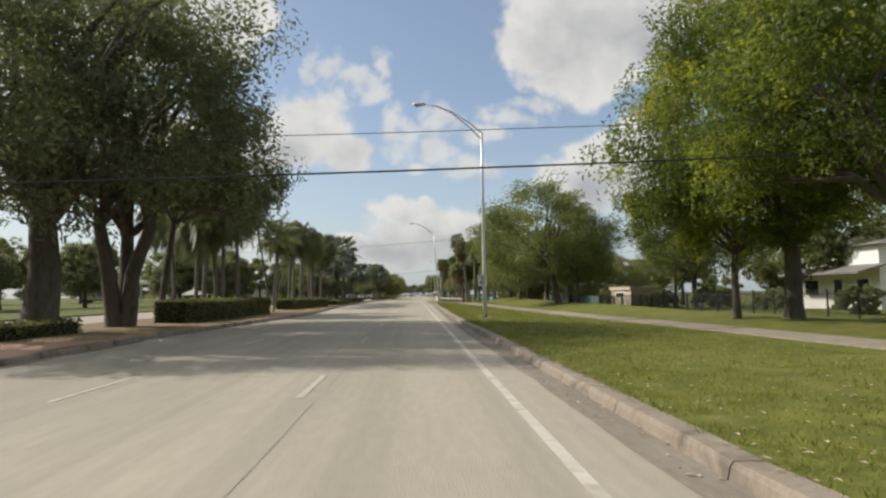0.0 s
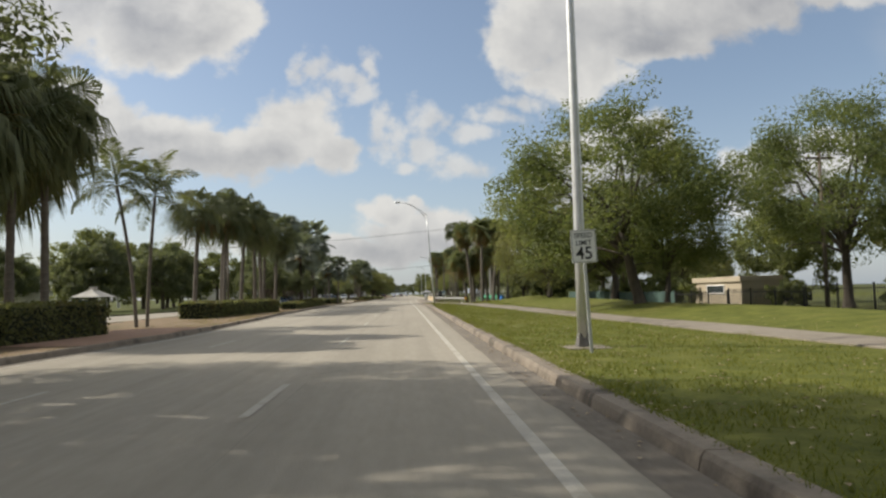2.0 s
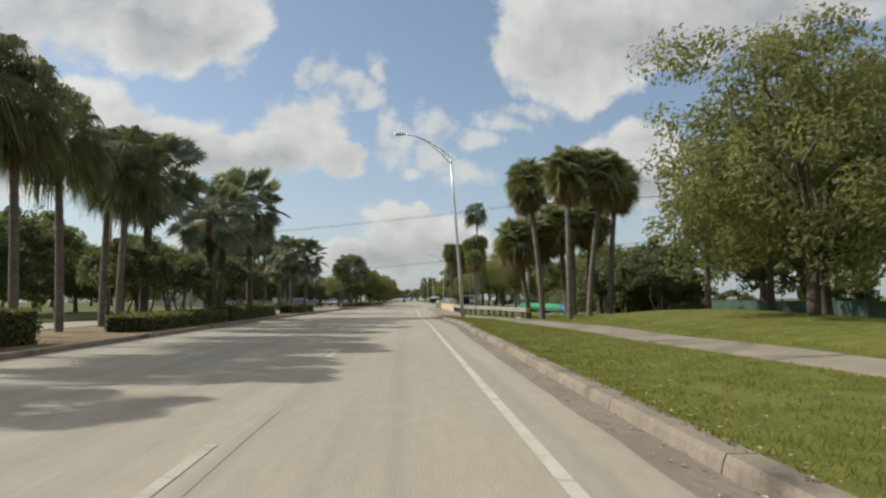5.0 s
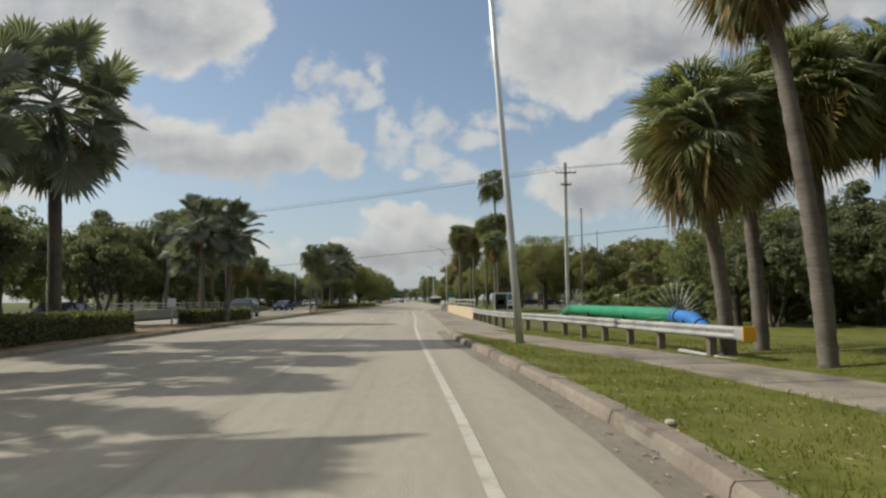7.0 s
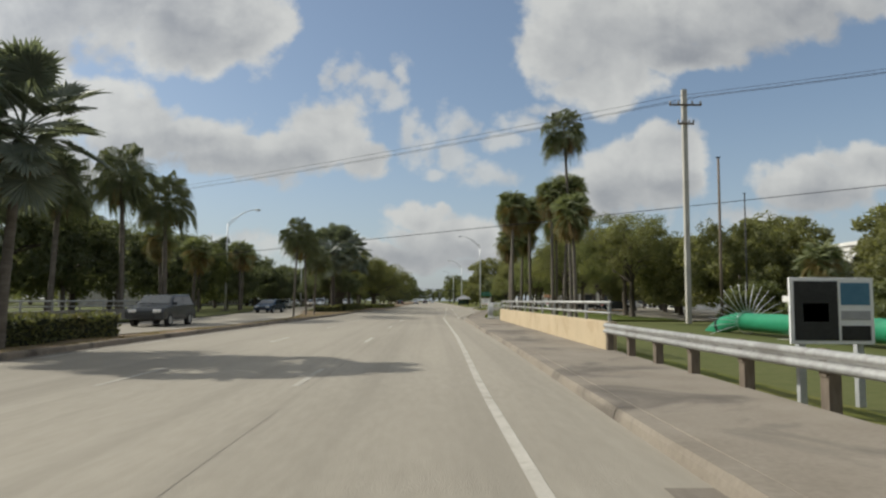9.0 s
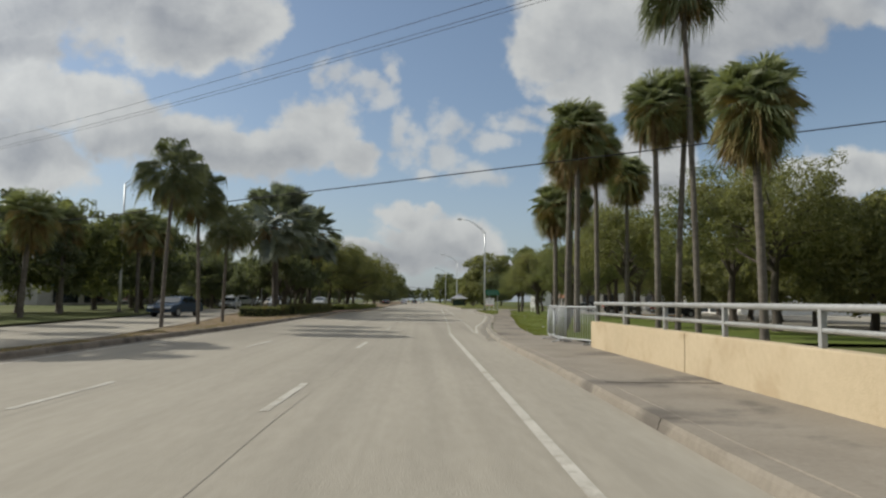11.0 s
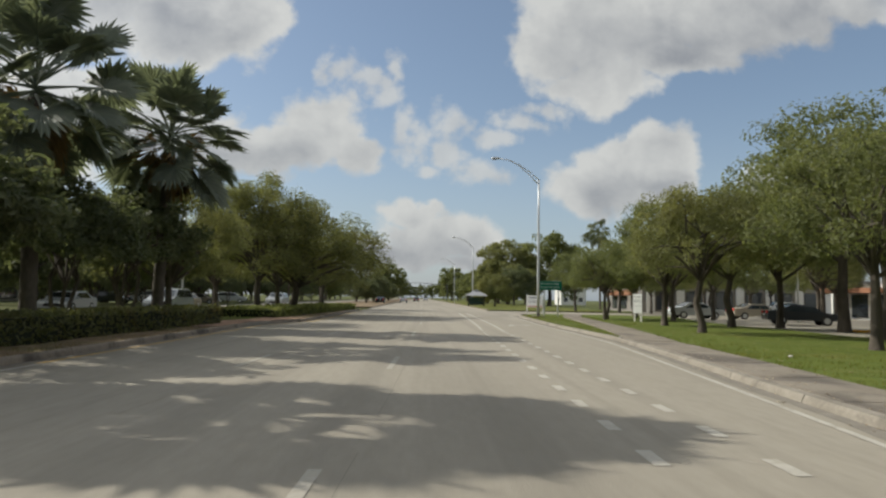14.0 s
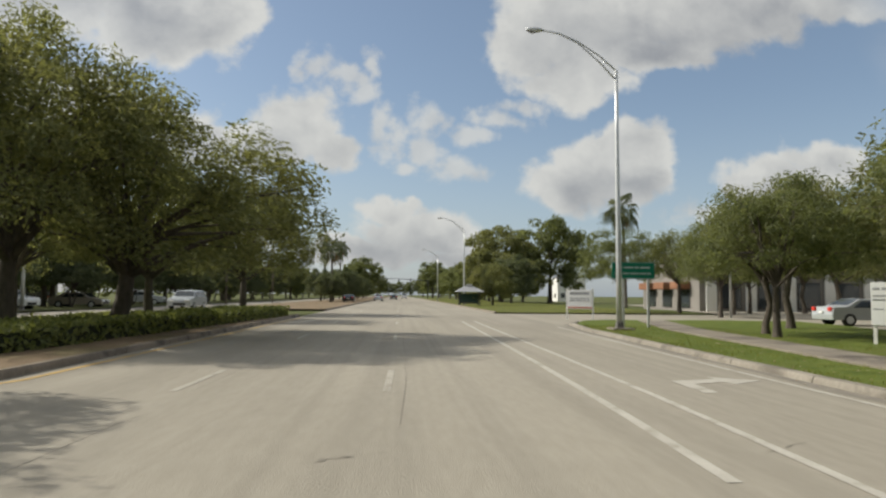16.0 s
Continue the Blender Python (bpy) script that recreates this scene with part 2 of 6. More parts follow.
M["frond_silver"] = material("frond_silver", (0.10, 0.125, 0.102), (0.275, 0.300, 0.232), 0.6, 5.0, 0.5, island=0.5, each=0.35, leafy=0.42)
M["frond_dead"] = material("frond_dead", (0.150, 0.094, 0.037), (0.375, 0.263, 0.125), 0.8, 5.0, 0.8, island=0.5, each=0.3, leafy=0.25)
M["bark"] = material("bark", (0.05, 0.042, 0.034), (0.14, 0.117, 0.092), 1.5, 10.0, 0.95, 0.9, 14.0, stretch=(1, 1, 0.35))
M["palm_bark"] = material("palm_bark", (0.080, 0.068, 0.056), (0.195, 0.170, 0.140), 1.2, 9.0, 0.95, 0.8, 9.0, stretch=(0.6, 0.6, 2.4))
M["cover_leaf"] = material("cover_leaf", (0.10, 0.125, 0.04), (0.34, 0.36, 0.13), 0.5, 6.0, 0.6, island=0.7, leafy=0.5)
M["hedge"] = material("hedge", (0.079, 0.094, 0.040), (0.226, 0.227, 0.109), 0.5, 6.0, 0.6, island=0.6, leafy=0.58, patch=(0.16, 0.07, 0.03), patch_scale=0.7, patch_amount=0.3)
# near-black colour that paints the shade deep inside a hedge
M["hedge_shade_core"] = material("hedge_shade_core", (0.012, 0.016, 0.006), (0.03, 0.035, 0.012), 2.0, 20.0, 0.95)
M["steel"] = material("steel", (0.38, 0.39, 0.39), (0.54, 0.55, 0.55), 1.5, 12.0, 0.55, 0.1, 40.0, metal=0.35)
M["rail"] = material("rail", (0.25, 0.25, 0.24), (0.42, 0.42, 0.405), 1.5, 12.0, 0.6, 0.15, 40.0, patch=(0.16, 0.15, 0.13), patch_scale=1.2, patch_amount=0.5, metal=0.3)
M["alu"] = material("alu", (0.50, 0.51, 0.51), (0.66, 0.67, 0.66), 2.0, 20.0, 0.45, 0.08, 40.0, metal=0.6)
M["dull_rail"] = material("dull_rail", (0.30, 0.30, 0.29), (0.44, 0.44, 0.42), 2.0, 20.0, 0.55, 0.1, 40.0, metal=0.35, patch=(0.22, 0.21, 0.19), patch_scale=1.5, patch_amount=0.4)
M["galvanised"] = material("galvanised", (0.33, 0.34, 0.34), (0.46, 0.47, 0.47), 2.0, 20.0, 0.6, 0.1, 40.0, metal=0.3)
M["dark_metal"] = material("dark_metal", (0.02, 0.02, 0.02), (0.05, 0.05, 0.05), 2.0, 20.0, 0.5, metal=0.3)
M["wood_post"] = material("wood_post", (0.10, 0.08, 0.06), (0.22, 0.18, 0.14), 2.0, 14.0, 0.95, 0.6, 20.0, stretch=(1, 1, 0.3))
M["concrete"] = material("concrete", (0.36, 0.34, 0.30), (0.50, 0.48, 0.43), 0.8, 12.0, 0.9, 0.3, 40.0, patch=(0.25, 0.23, 0.20), patch_scale=0.6, patch_amount=0.5)
M["tan_paint"] = material("tan_paint", (0.435, 0.347, 0.222), (0.525, 0.428, 0.284), 0.6, 10.0, 0.8, 0.25, 35.0, patch=(0.36, 0.26, 0.15), patch_scale=0.9, patch_amount=0.45)
M["white_paint"] = material("white_paint", (0.66, 0.65, 0.61), (0.80, 0.79, 0.75), 0.5, 10.0, 0.75, 0.15, 30.0, patch=(0.55, 0.53, 0.48), patch_scale=0.4, patch_amount=0.4)
M["shop_wall"] = material("shop_wall", (0.20, 0.185, 0.165), (0.27, 0.25, 0.225), 0.5, 10.0, 0.85, 0.2, 30.0, patch=(0.17, 0.155, 0.135), patch_scale=0.3, patch_amount=0.5)
M["beige_paint"] = material("beige_paint", (0.35, 0.295, 0.215), (0.45, 0.385, 0.285), 0.5, 10.0, 0.85, 0.2, 30.0)
M["roof"] = material("roof", (0.10, 0.095, 0.09), (0.20, 0.19, 0.175), 0.8, 12.0, 0.9, 0.4, 25.0)
M["roof_red"] = material("roof_red", (0.20, 0.09, 0.05), (0.32, 0.16, 0.09), 0.8, 12.0, 0.9, 0.4, 25.0)
M["sign_white"] = material("sign_white", (0.76, 0.76, 0.74), (0.84, 0.84, 0.82), 2.0, 12.0, 0.45)
M["sign_dim"] = material("sign_dim", (0.32, 0.40, 0.37), (0.40, 0.48, 0.45), 2.0, 12.0, 0.5)
M["sign_pink"] = material("sign_pink", (0.45, 0.16, 0.12), (0.55, 0.22, 0.16), 2.0, 12.0, 0.6)
M["blade_dry"] = material("blade_dry", (0.16, 0.13, 0.06), (0.34, 0.28, 0.14), 0.6, 9.0, 0.8, island=0.7, leafy=0.3, spec=0.2)
M["sign_black"] = material("sign_black", (0.015, 0.015, 0.015), (0.03, 0.03, 0.03), 2.0, 12.0, 0.45)
M["sign_green"] = material("sign_green", (0.0, 0.13, 0.075), (0.005, 0.17, 0.10), 2.0, 12.0, 0.4)
M["sign_red"] = material("sign_red", (0.55, 0.03, 0.02), (0.65, 0.05, 0.03), 2.0, 12.0, 0.5)
M["sign_orange"] = material("sign_orange", (0.70, 0.33, 0.02), (0.80, 0.42, 0.03), 2.0, 12.0, 0.5)
M["sign_grey"] = material("sign_grey", (0.30, 0.30, 0.31), (0.40, 0.40, 0.41), 2.0, 12.0, 0.5)
M["pipe_green"] = material("pipe_green", (0.015, 0.185, 0.088), (0.030, 0.264, 0.136), 0.8, 8.0, 0.5, 0.1, 20.0, patch=(0.02, 0.14, 0.07), patch_scale=0.5, patch_amount=0.5)
M["pipe_blue"] = material("pipe_blue", (0.018, 0.120, 0.370), (0.036, 0.180, 0.470), 0.8, 8.0, 0.5)
M["screen_green"] = material("screen_green", (0.03, 0.06, 0.05), (0.06, 0.10, 0.085), 0.6, 10.0, 0.9)
M["blue_wall"] = material("blue_wall", (0.06, 0.16, 0.24), (0.10, 0.22, 0.31), 0.6, 10.0, 0.8)
M["glass"] = material("glass", (0.02, 0.025, 0.03), (0.04, 0.05, 0.055), 0.3, 2.0, 0.08, spec=0.8)
M["rubber"] = material("rubber", (0.02, 0.02, 0.02), (0.035, 0.035, 0.035), 3.0, 20.0, 0.85)
M["cable"] = material("cable", (0.02, 0.02, 0.022), (0.035, 0.035, 0.04), 3.0, 20.0, 0.7)
for n, c in (("white", (0.75, 0.75, 0.74)), ("silver", (0.42, 0.44, 0.45)), ("blue", (0.035, 0.06, 0.10)), ("dark", (0.03, 0.035, 0.04)), ("tan", (0.35, 0.31, 0.25))):
    M["car_" + n] = material("car_" + n, c, tuple(min(1, v * 1.08) for v in c), 1.0, 9.0, 0.25, metal=0.1, spec=0.6)


# ---- mesh helpers ----
def thing(name, label, category, at=(0, 0, 0), turn=0.0, group="", kind=""):
    ob = new(name)
    ob.empty_display_size = 0.2
    ob.matrix_basis = pose(*at, 0, 0, turn)
    return tagged(ob, label, category, group, kind)


def mesh(name, bm, mat, smooth=False):
    me = bpy.data.meshes.new(name)
    bm.to_mesh(me)
    bm.free()
    me.materials.append(mat)
    if smooth: me.shade_smooth()
    return me


def raw(name, verts, faces, mat, smooth=False):
    me = bpy.data.meshes.new(name)
    me.from_pydata(verts, [], faces)
    me.materials.append(mat)
    if smooth: me.shade_smooth()
    return me


def part(name, me, parent, label="", m=None):
    ob = new(name, me)
    ob.parent = parent
    if m is not None: ob.matrix_basis = m
    return tagged(ob, label) if label else ob


def box(bm, x0, y0, z0, x1, y1, z1, bevel=0.0):
    r = bmesh.ops.create_cube(bm, size=1.0, matrix=Matrix.Translation(((x0 + x1) / 2, (y0 + y1) / 2, (z0 + z1) / 2)) @ Matrix.Diagonal((x1 - x0, y1 - y0, z1 - z0, 1)))
    if bevel:
        es = {e for v in r["verts"] for e in v.link_edges}
        bmesh.ops.bevel(bm, geom=list(es), offset=bevel, segments=2, affect="EDGES", profile=0.6)
    return bm


def boxed(*a, **k):
    return box(bmesh.new(), *a, **k)


def tube(verts, faces, pts, radii, sides=8, cap=True):
    """A round tube along pts, added to the lists."""
    pts = [Vector(p) for p in pts]
    start = len(verts)
    ref = Vector((0.31, 0.95, 0.07)).normalized()
    for i, p in enumerate(pts):
        d = (pts[min(i + 1, len(pts) - 1)] - pts[max(i - 1, 0)]).normalized()
        r0 = ref if abs(d.dot(ref)) < 0.9 else Vector((1, 0, 0))
        a = d.cross(r0).normalized()
        b = d.cross(a)
        for s in range(sides):
            g = 2 * math.pi * s / sides
            verts.append(tuple(p + (a * math.cos(g) + b * math.sin(g)) * radii[i]))
    for i in range(len(pts) - 1):
        for s in range(sides):
            q = start + i * sides
            faces.append((q + s, q + (s + 1) % sides, q + sides + (s + 1) % sides, q + sides + s))
    if cap:
        faces.append(tuple(start + s for s in range(sides))[::-1])
        faces.append(tuple(start + (len(pts) - 1) * sides + s for s in range(sides)))


def tube_mesh(name, pts, radii, mat, sides=10, smooth=True):
    v, f = [], []
    tube(v, f, pts, radii if isinstance(radii, (list, tuple)) else [radii] * len(pts), sides)
    return raw(name, v, f, mat, smooth)


def lerp(table, y):
    """Value at y of a table of (y, value) rows."""
    return float(np.interp(y, [r[0] for r in table], [r[1] for r in table]))

# ---- ground, road, kerbs, walks ----
KERB_R = [(-60, 2.45), (8, 2.45), (20, 2.42), (34, 2.32), (48, 2.42), (60, 2.52), (75, 2.62), (84, 2.72), (93, 2.82), (98, 3.0), (102, 2.95), (109, 2.66), (114, 2.38), (120, 2.42), (130, 2.55), (142, 2.72), (147, 2.66), (157, 2.78), (163, 2.74), (168, 2.85), (171.5, 3.06), (175, 3.3), (180, 3.85), (184, 4.3), (187.2, 4.75), (191.2, 5.25), (195, 5.65), (198, 6.05), (202.5, 6.5), (206.4, 6.85), (212, 6.9), (218, 6.9), (224, 7.1), (236, 7.6), (242, 8.4), (246, 10.0), (249, 13.0)]
TURN_EDGE = [(171.5, 2.55), (178.9, 3.14), (183, 3.72), (186.3, 4.18), (189.5, 4.58), (194.4, 5.12), (198, 5.5), (202.5, 5.99), (206.4, 6.33), (212, 6.4), (218, 6.4), (224, 6.6), (240, 7.3)]
DOTS_IN = [(172, 1.43), (181, 1.73), (187, 1.91), (196, 2.14), (201, 2.26), (209, 2.45), (213, 2.56), (214, 2.6), (216.5, 2.72), (221, 2.88), (228, 3.05), (246, 3.4)]
DOTS_OUT = [(172, 2.5), (180, 2.8), (187, 3.0), (196, 3.16), (200, 3.27), (207.5, 3.4), (212, 3.45), (214, 3.53), (216, 3.62), (219, 3.72), (226, 3.85), (246, 4.1)]
KERB_L = [(-60, -8.4), (15, -8.85), (26, -9.3), (50, -7.9), (58, -8.1), (66, -8.45), (75, -9.0), (110, -9.6), (140, -9.2), (150, -8.9), (164, -8.5), (175, -8.0), (190, -8.0), (202, -7.85), (214, -7.85), (220, -6.4), (260, -6.3), (290, -6.3), (700, -6.3)]
MED_FAR = [(-60, -17), (40, -16.6), (100, -15.5), (126, -12.9), (140, -11.0), (150, -9.7), (163, -9.5), (172, -10.6), (180, -11.6), (195, -14.5), (215, -16.5), (260, -17), (700, -17)]
OPP_FAR = [(-60, -26), (60, -26), (100, -24), (135, -18.5), (170, -17.2), (195, -20), (215, -25), (700, -25)]
WALK_IN = [(-60, 11.5), (24, 10.2), (45, 8.6), (60, 7.9), (77, 7.4), (90, 6.6), (100, 5.9), (106, 5.3), (111, 4.1), (116, 3.1), (120, 2.5)]


def strip(name, ys, left, right, z, mat, label, category, crown=0.0, cols=1, kind="structure"):
    v, f = [], []
    for i, y in enumerate(ys):
        a, b = left(y), right(y)
        for c in range(cols + 1):
            s = c / cols
            x = a + (b - a) * s
            v.append((x, y, (z(x, y) if callable(z) else z) + crown * 4 * s * (1 - s)))
    n = cols + 1
    for i in range(len(ys) - 1):
        for c in range(cols):
            f.append((i * n + c, i * n + c + 1, (i + 1) * n + c + 1, (i + 1) * n + c))
    return tagged(new(name, raw(name, v, f, mat, cols > 2)), label, category, kind=kind)


def steps(a, b, d):
    n = max(1, round((b - a) / d))
    return [a + (b - a) * i / n for i in range(n + 1)]


kr, kl = (lambda y: lerp(KERB_R, y)), (lambda y: lerp(KERB_L, y))
mf, of = (lambda y: lerp(MED_FAR, y)), (lambda y: lerp(OPP_FAR, y))
GROUND_Z = -0.06
tagged(new("ground", raw("ground", [(-2500, -900, GROUND_Z), (2500, -900, GROUND_Z), (2500, 3800, GROUND_Z), (-2500, 3800, GROUND_Z)], [(0, 1, 2, 3)], M["field"])),
       "flat green land reaching to the horizon", "ground", kind="structure")
strip("road", steps(-60, 249, 3), kl, kr, 0.0, M["road"], "pale sun-bleached road surface with three lanes", "road", crown=0.0)
strip("road_far", steps(249, 262, 6.5), kl, lambda y: 60, 0.0, M["road"], "pale side street opening into the main road", "road")
strip("road_beyond", steps(262, 900, 20), kl, lambda y: 7.6, 0.0, M["road"], "pale road running on to the vanishing point", "road")
strip("road_opposite", steps(-60, 900, 6), of, mf, 0.0, M["road"], "pale opposite carriageway beyond the median", "road")


def lawn_z(x, y):
    rise = min(1, max(0, (x - lerp(WALK_IN, min(y, 119)) - 1.0) / 5)) if y < 120 else 0
    rise *= lerp([(-60, .25), (35, .3), (45, .5), (80, .65), (92, .8), (100, .5), (112, 0.0)], y)
    fall = min(1, max(0, (x - 14) / 6)) if y < 120 else 0
    foot = lerp([(-60, 0), (40, 0), (50, -.06), (58, -.18), (66, -.45), (80, -.45), (100, -.25), (112, 0)], y)
    return 0.12 + rise * (1 - fall) + foot * fall + 0.05 * noise.noise((x * .25, y * .15, 3))


strip("lawn_east", steps(-60, 120, 2), lambda y: kr(y) + 0.29, lambda y: 70, lawn_z, M["lawn"], "mown green verge rising gently to a fence", "lawn", cols=44)
strip("lawn_bridge", steps(118, 166, 4), lambda y: 4.95, lambda y: 70, lambda x, y: 0.06 - 0.6 * min(1, max(0, (x - 5.5) / 6)), M["lawn"], "rough green canal bank below the bridge", "lawn", cols=10)
strip("lawn_palms", steps(166, 248, 2), lambda y: kr(y) + 0.25, lambda y: 19 + max(0, (y - 225) * .2), lambda x, y: 0.07 + 0.04 * noise.noise((x * .3, y * .2, 1)), M["lawn_green"], "mown green verge under palms and oaks", "lawn", cols=16)
strip("car_park", steps(166, 330, 10), lambda y: 19 + max(0, (y - 225) * .2), lambda y: 70, 0.02, M["road"], "pale car park in front of low shops", "car park")
strip("lawn_corner", steps(262, 500, 8), lambda y: 7.76, lambda y: 24, 0.11, M["lawn"], "green verge beyond the side street", "lawn", cols=4)
strip("lawn_west", steps(-60, 700, 10), lambda y: -140, lambda y: of(y) - 0.15, 0.10, M["field"], "green land behind the opposite carriageway", "lawn")


def kerb(name, line, side, ys, label, z_top=0.15, wide=0.16, split=True, mat="kerb"):
    """A kerb of cast lengths on a footing; side is +1 when the walk lies at greater x."""
    fv, ff = [], []
    for i, y in enumerate(ys):
        x = line(y)
        fv += [(x + side * dx, y, dz) for dx, dz in ((.02, -.05), (.04, z_top - .06), (wide - .02, z_top - .03), (wide - .02, -.05))]
        if i: ff += [tuple(4 * i + k for k in ((-4 + j, j, j + 1, -3 + j) if side > 0 else (-4 + j, -3 + j, j + 1, j))) for j in range(3)]
    ob = tagged(new(name, raw(name, fv, ff, M["crack"])), label, "kerb", kind="structure")
    v, f = [], []
    for a, b in zip(ys, ys[1:]):
        g = 0.010 + 0.008 * abs(noise.noise((a * 1.9, 7.7, side)))
        q = len(v)
        for k in range(4):
            y = a + g + (b - a - 2 * g) * k / 3
            x = line(y)
            j = 0.016 * noise.noise((y * 0.9, 5.1, side)) + 0.008 * noise.noise((y * 4.1, 1.1, side))
            o = 0.012 * noise.noise((y * 2.3, 9.1, side))
            for dx, dz in ((0, -0.03), (0.03 + o, z_top - 0.05), (0.06 + o, z_top + j), (wide, z_top + j), (wide, -0.03)):
                v.append((x + side * dx, y, dz))
        for k in range(3):
            for i in range(4):
                w0 = q + 5 * k + i
                f.append((w0, w0 + 1, w0 + 6, w0 + 5) if side < 0 else (w0, w0 + 5, w0 + 6, w0 + 1))
        f.append((q, q + 1, q + 2, q + 3, q + 4)); f.append((q + 19, q + 18, q + 17, q + 16, q + 15))
        if split:
            part("kerb_length", raw("kerb_length", v, f, M[mat]), ob)
            v, f = [], []
    if v: part("kerb_lengths", raw("kerb_lengths", v, f, M["kerb"]), ob)
    return ob


kerb("kerb_east", kr, 1, steps(-60, 120, 3.0), "weathered cast concrete kerb along the road", wide=0.30)
kerb("kerb_bridge", kr, 1, steps(120, 165, 5.0), "low grey kerb cast with the bridge pavement", z_top=0.13, wide=0.30, mat="walk")
kerb("kerb_shops", kr, 1, steps(165, 244, 3.0), "chipped pale concrete kerb along the turn lane", z_top=0.115, wide=0.26, mat="kerb_pale")
kerb("kerb_median", kl, -1, steps(-60, 252, 3.0), "weathered concrete kerb along the median")
kerb("kerb_median_far", kl, -1, steps(268, 700, 12.0), "weathered concrete kerb along the far median", split=False)
kerb("kerb_opposite", mf, 1, steps(-60, 252, 6.0), "weathered concrete kerb on the far side of the median", split=False)
kerb("kerb_corner", lambda y: 7.6, 1, steps(263, 500, 12.0), "concrete kerb beyond the side street", split=False)
strip("gutter", steps(-60, 122, .8), lambda y: kr(y) - 0.42 - .06 * noise.noise((y * .33, 3.3, 0)) - .04 * noise.noise((y * 1.1, 1.3, 0)), lambda y: kr(y) - 0.004, 0.004, M["gutter"], "dark stained concrete gutter beside the kerb", "gutter")
strip("gutter_shops", steps(166, 244, .8), lambda y: kr(y) - 0.26 - .08 * noise.noise((y * .4, 3.3, 4)) - .05 * noise.noise((y * 1.3, 1.3, 4)), lambda y: kr(y) - 0.004, 0.004, M["crack"], "dusty stained gutter beside the turn lane", "gutter")
strip("gutter_median", steps(-60, 210, 4), lambda y: kl(y) + 0.004, lambda y: kl(y) + 0.35, 0.004, M["gutter"], "stained gutter beside the median kerb", "gutter")
med_z = lambda x, y: 0.13 + 0.05 * noise.noise((x * .5, y * .4, 8))
strip("median", steps(-60, 252, 2), lambda y: mf(y) + 0.15, lambda y: kl(y) - 0.15, med_z, M["soil"], "brown mulched median strip with sparse grass", "median", cols=6)
strip("median_lawn", steps(197, 252, 2.5), lambda y: mf(y) + 0.2, lambda y: kl(y) - 1.9, lambda x, y: med_z(x, y) + .03, M["lawn_green"], "shaded green grass behind the median hedge", "lawn", cols=6)
strip("median_far", steps(268, 700, 12), lambda y: mf(y) + 0.15, lambda y: kl(y) - 0.15, 0.13, M["soil"], "planted median strip beyond the crossing", "median", cols=2)


def walk_path(name, ys, inner, wide, z, label, joint=1.5):
    """A concrete walk of separate slabs with open joints."""
    zz = lambda x, y: z(x, y) if callable(z) else z
    bv, bf = [], []
    for i, y in enumerate(ys):
        x = inner(y)
        bv += [(x + .02, y, zz(x, y) - .02), (x + wide - .02, y, zz(x + wide, y) - .02)]
        if i: bf.append((2 * i - 2, 2 * i - 1, 2 * i + 1, 2 * i))
    ob = tagged(new(name, raw(name, bv, bf, M["gutter"])), label, "pavement", kind="structure")
    for a, b in zip(ys, ys[1:]):
        v, f = [], []
        j = 0.010 * noise.noise((a * 1.3, 2.2, 0))
        tilt = 0.008 * noise.noise((a * 0.7, 8.2, 0))
        for y in (a + 0.008, b - 0.008):
            x = inner(y)
            for dx, dz in ((0, -0.1), (0, -.008), (.012, 0), (wide - .012, tilt), (wide, tilt - .008), (wide, -0.1)):
                v.append((x + dx, y, zz(x + dx, y) + dz + j))
        for i in range(5): f.append((i, 6 + i, 7 + i, 1 + i))
        f.append((0, 1, 2, 3, 4, 5)); f.append((11, 10, 9, 8, 7, 6))
        part("slab", raw("slab", v, f, M["walk"]), ob)
    return ob


walk_path("pavement_park", steps(-60, 119, 1.5), lambda y: lerp(WALK_IN, y), 1.5, lambda x, y: lawn_z(x, y) + 0.045, "narrow grey concrete footpath across the verge")
walk_path("pavement_bridge", steps(119, 168, 4.9), lambda y: kr(y) + 0.31, 2.2, 0.13, "grey stained concrete pavement on the bridge")
walk_path("pavement_shops", steps(168, 205, 1.5), lambda y: kr(y) + 0.31, 1.35, 0.115, "stained grey concrete pavement beside the kerb")
CORNER_IN = [(205, 6.9), (214, 8.4), (236, 11.0), (246, 13.4)]
walk_path("pavement_corner", steps(205, 246, 1.5), lambda y: lerp(CORNER_IN, y), 1.5, 0.125, "grey concrete footpath leaving the kerb")


def marks(name, bars, label, mat="paint"):
    """Painted bars: each a list of (x, y) points and a width."""
    v, f = [], []
    for pts, wd in bars:
        q = len(v)
        for x, y in pts:
            v += [(x - wd / 2, y, 0.006), (x + wd / 2, y, 0.006)]
        for i in range(len(pts) - 1):
            f.append((q + 2 * i, q + 2 * i + 1, q + 2 * i + 3, q + 2 * i + 2))
    return tagged(new(name, raw(name, v, f, M[mat])), label, "road marking", kind="structure")


L12 = [(-60, -1.75), (57, -1.55), (117, -1.9), (151, -1.8), (163, -1.65), (187, -1.05), (197, -0.75), (209, -0.45), (220, -0.15), (700, -0.1)]
L23 = [(-60, -5.1), (117, -5.15), (163, -4.75), (197, -3.75), (220, -3.25), (700, -3.2)]
l12, l23 = (lambda y: lerp(L12, y)), (lambda y: lerp(L23, y))
EDGE = [(-60, 1.36), (100, 1.36), (110, 1.23), (118, 1.14), (128, 1.14), (136, 1.27), (144, 1.36), (171.5, 1.38)]
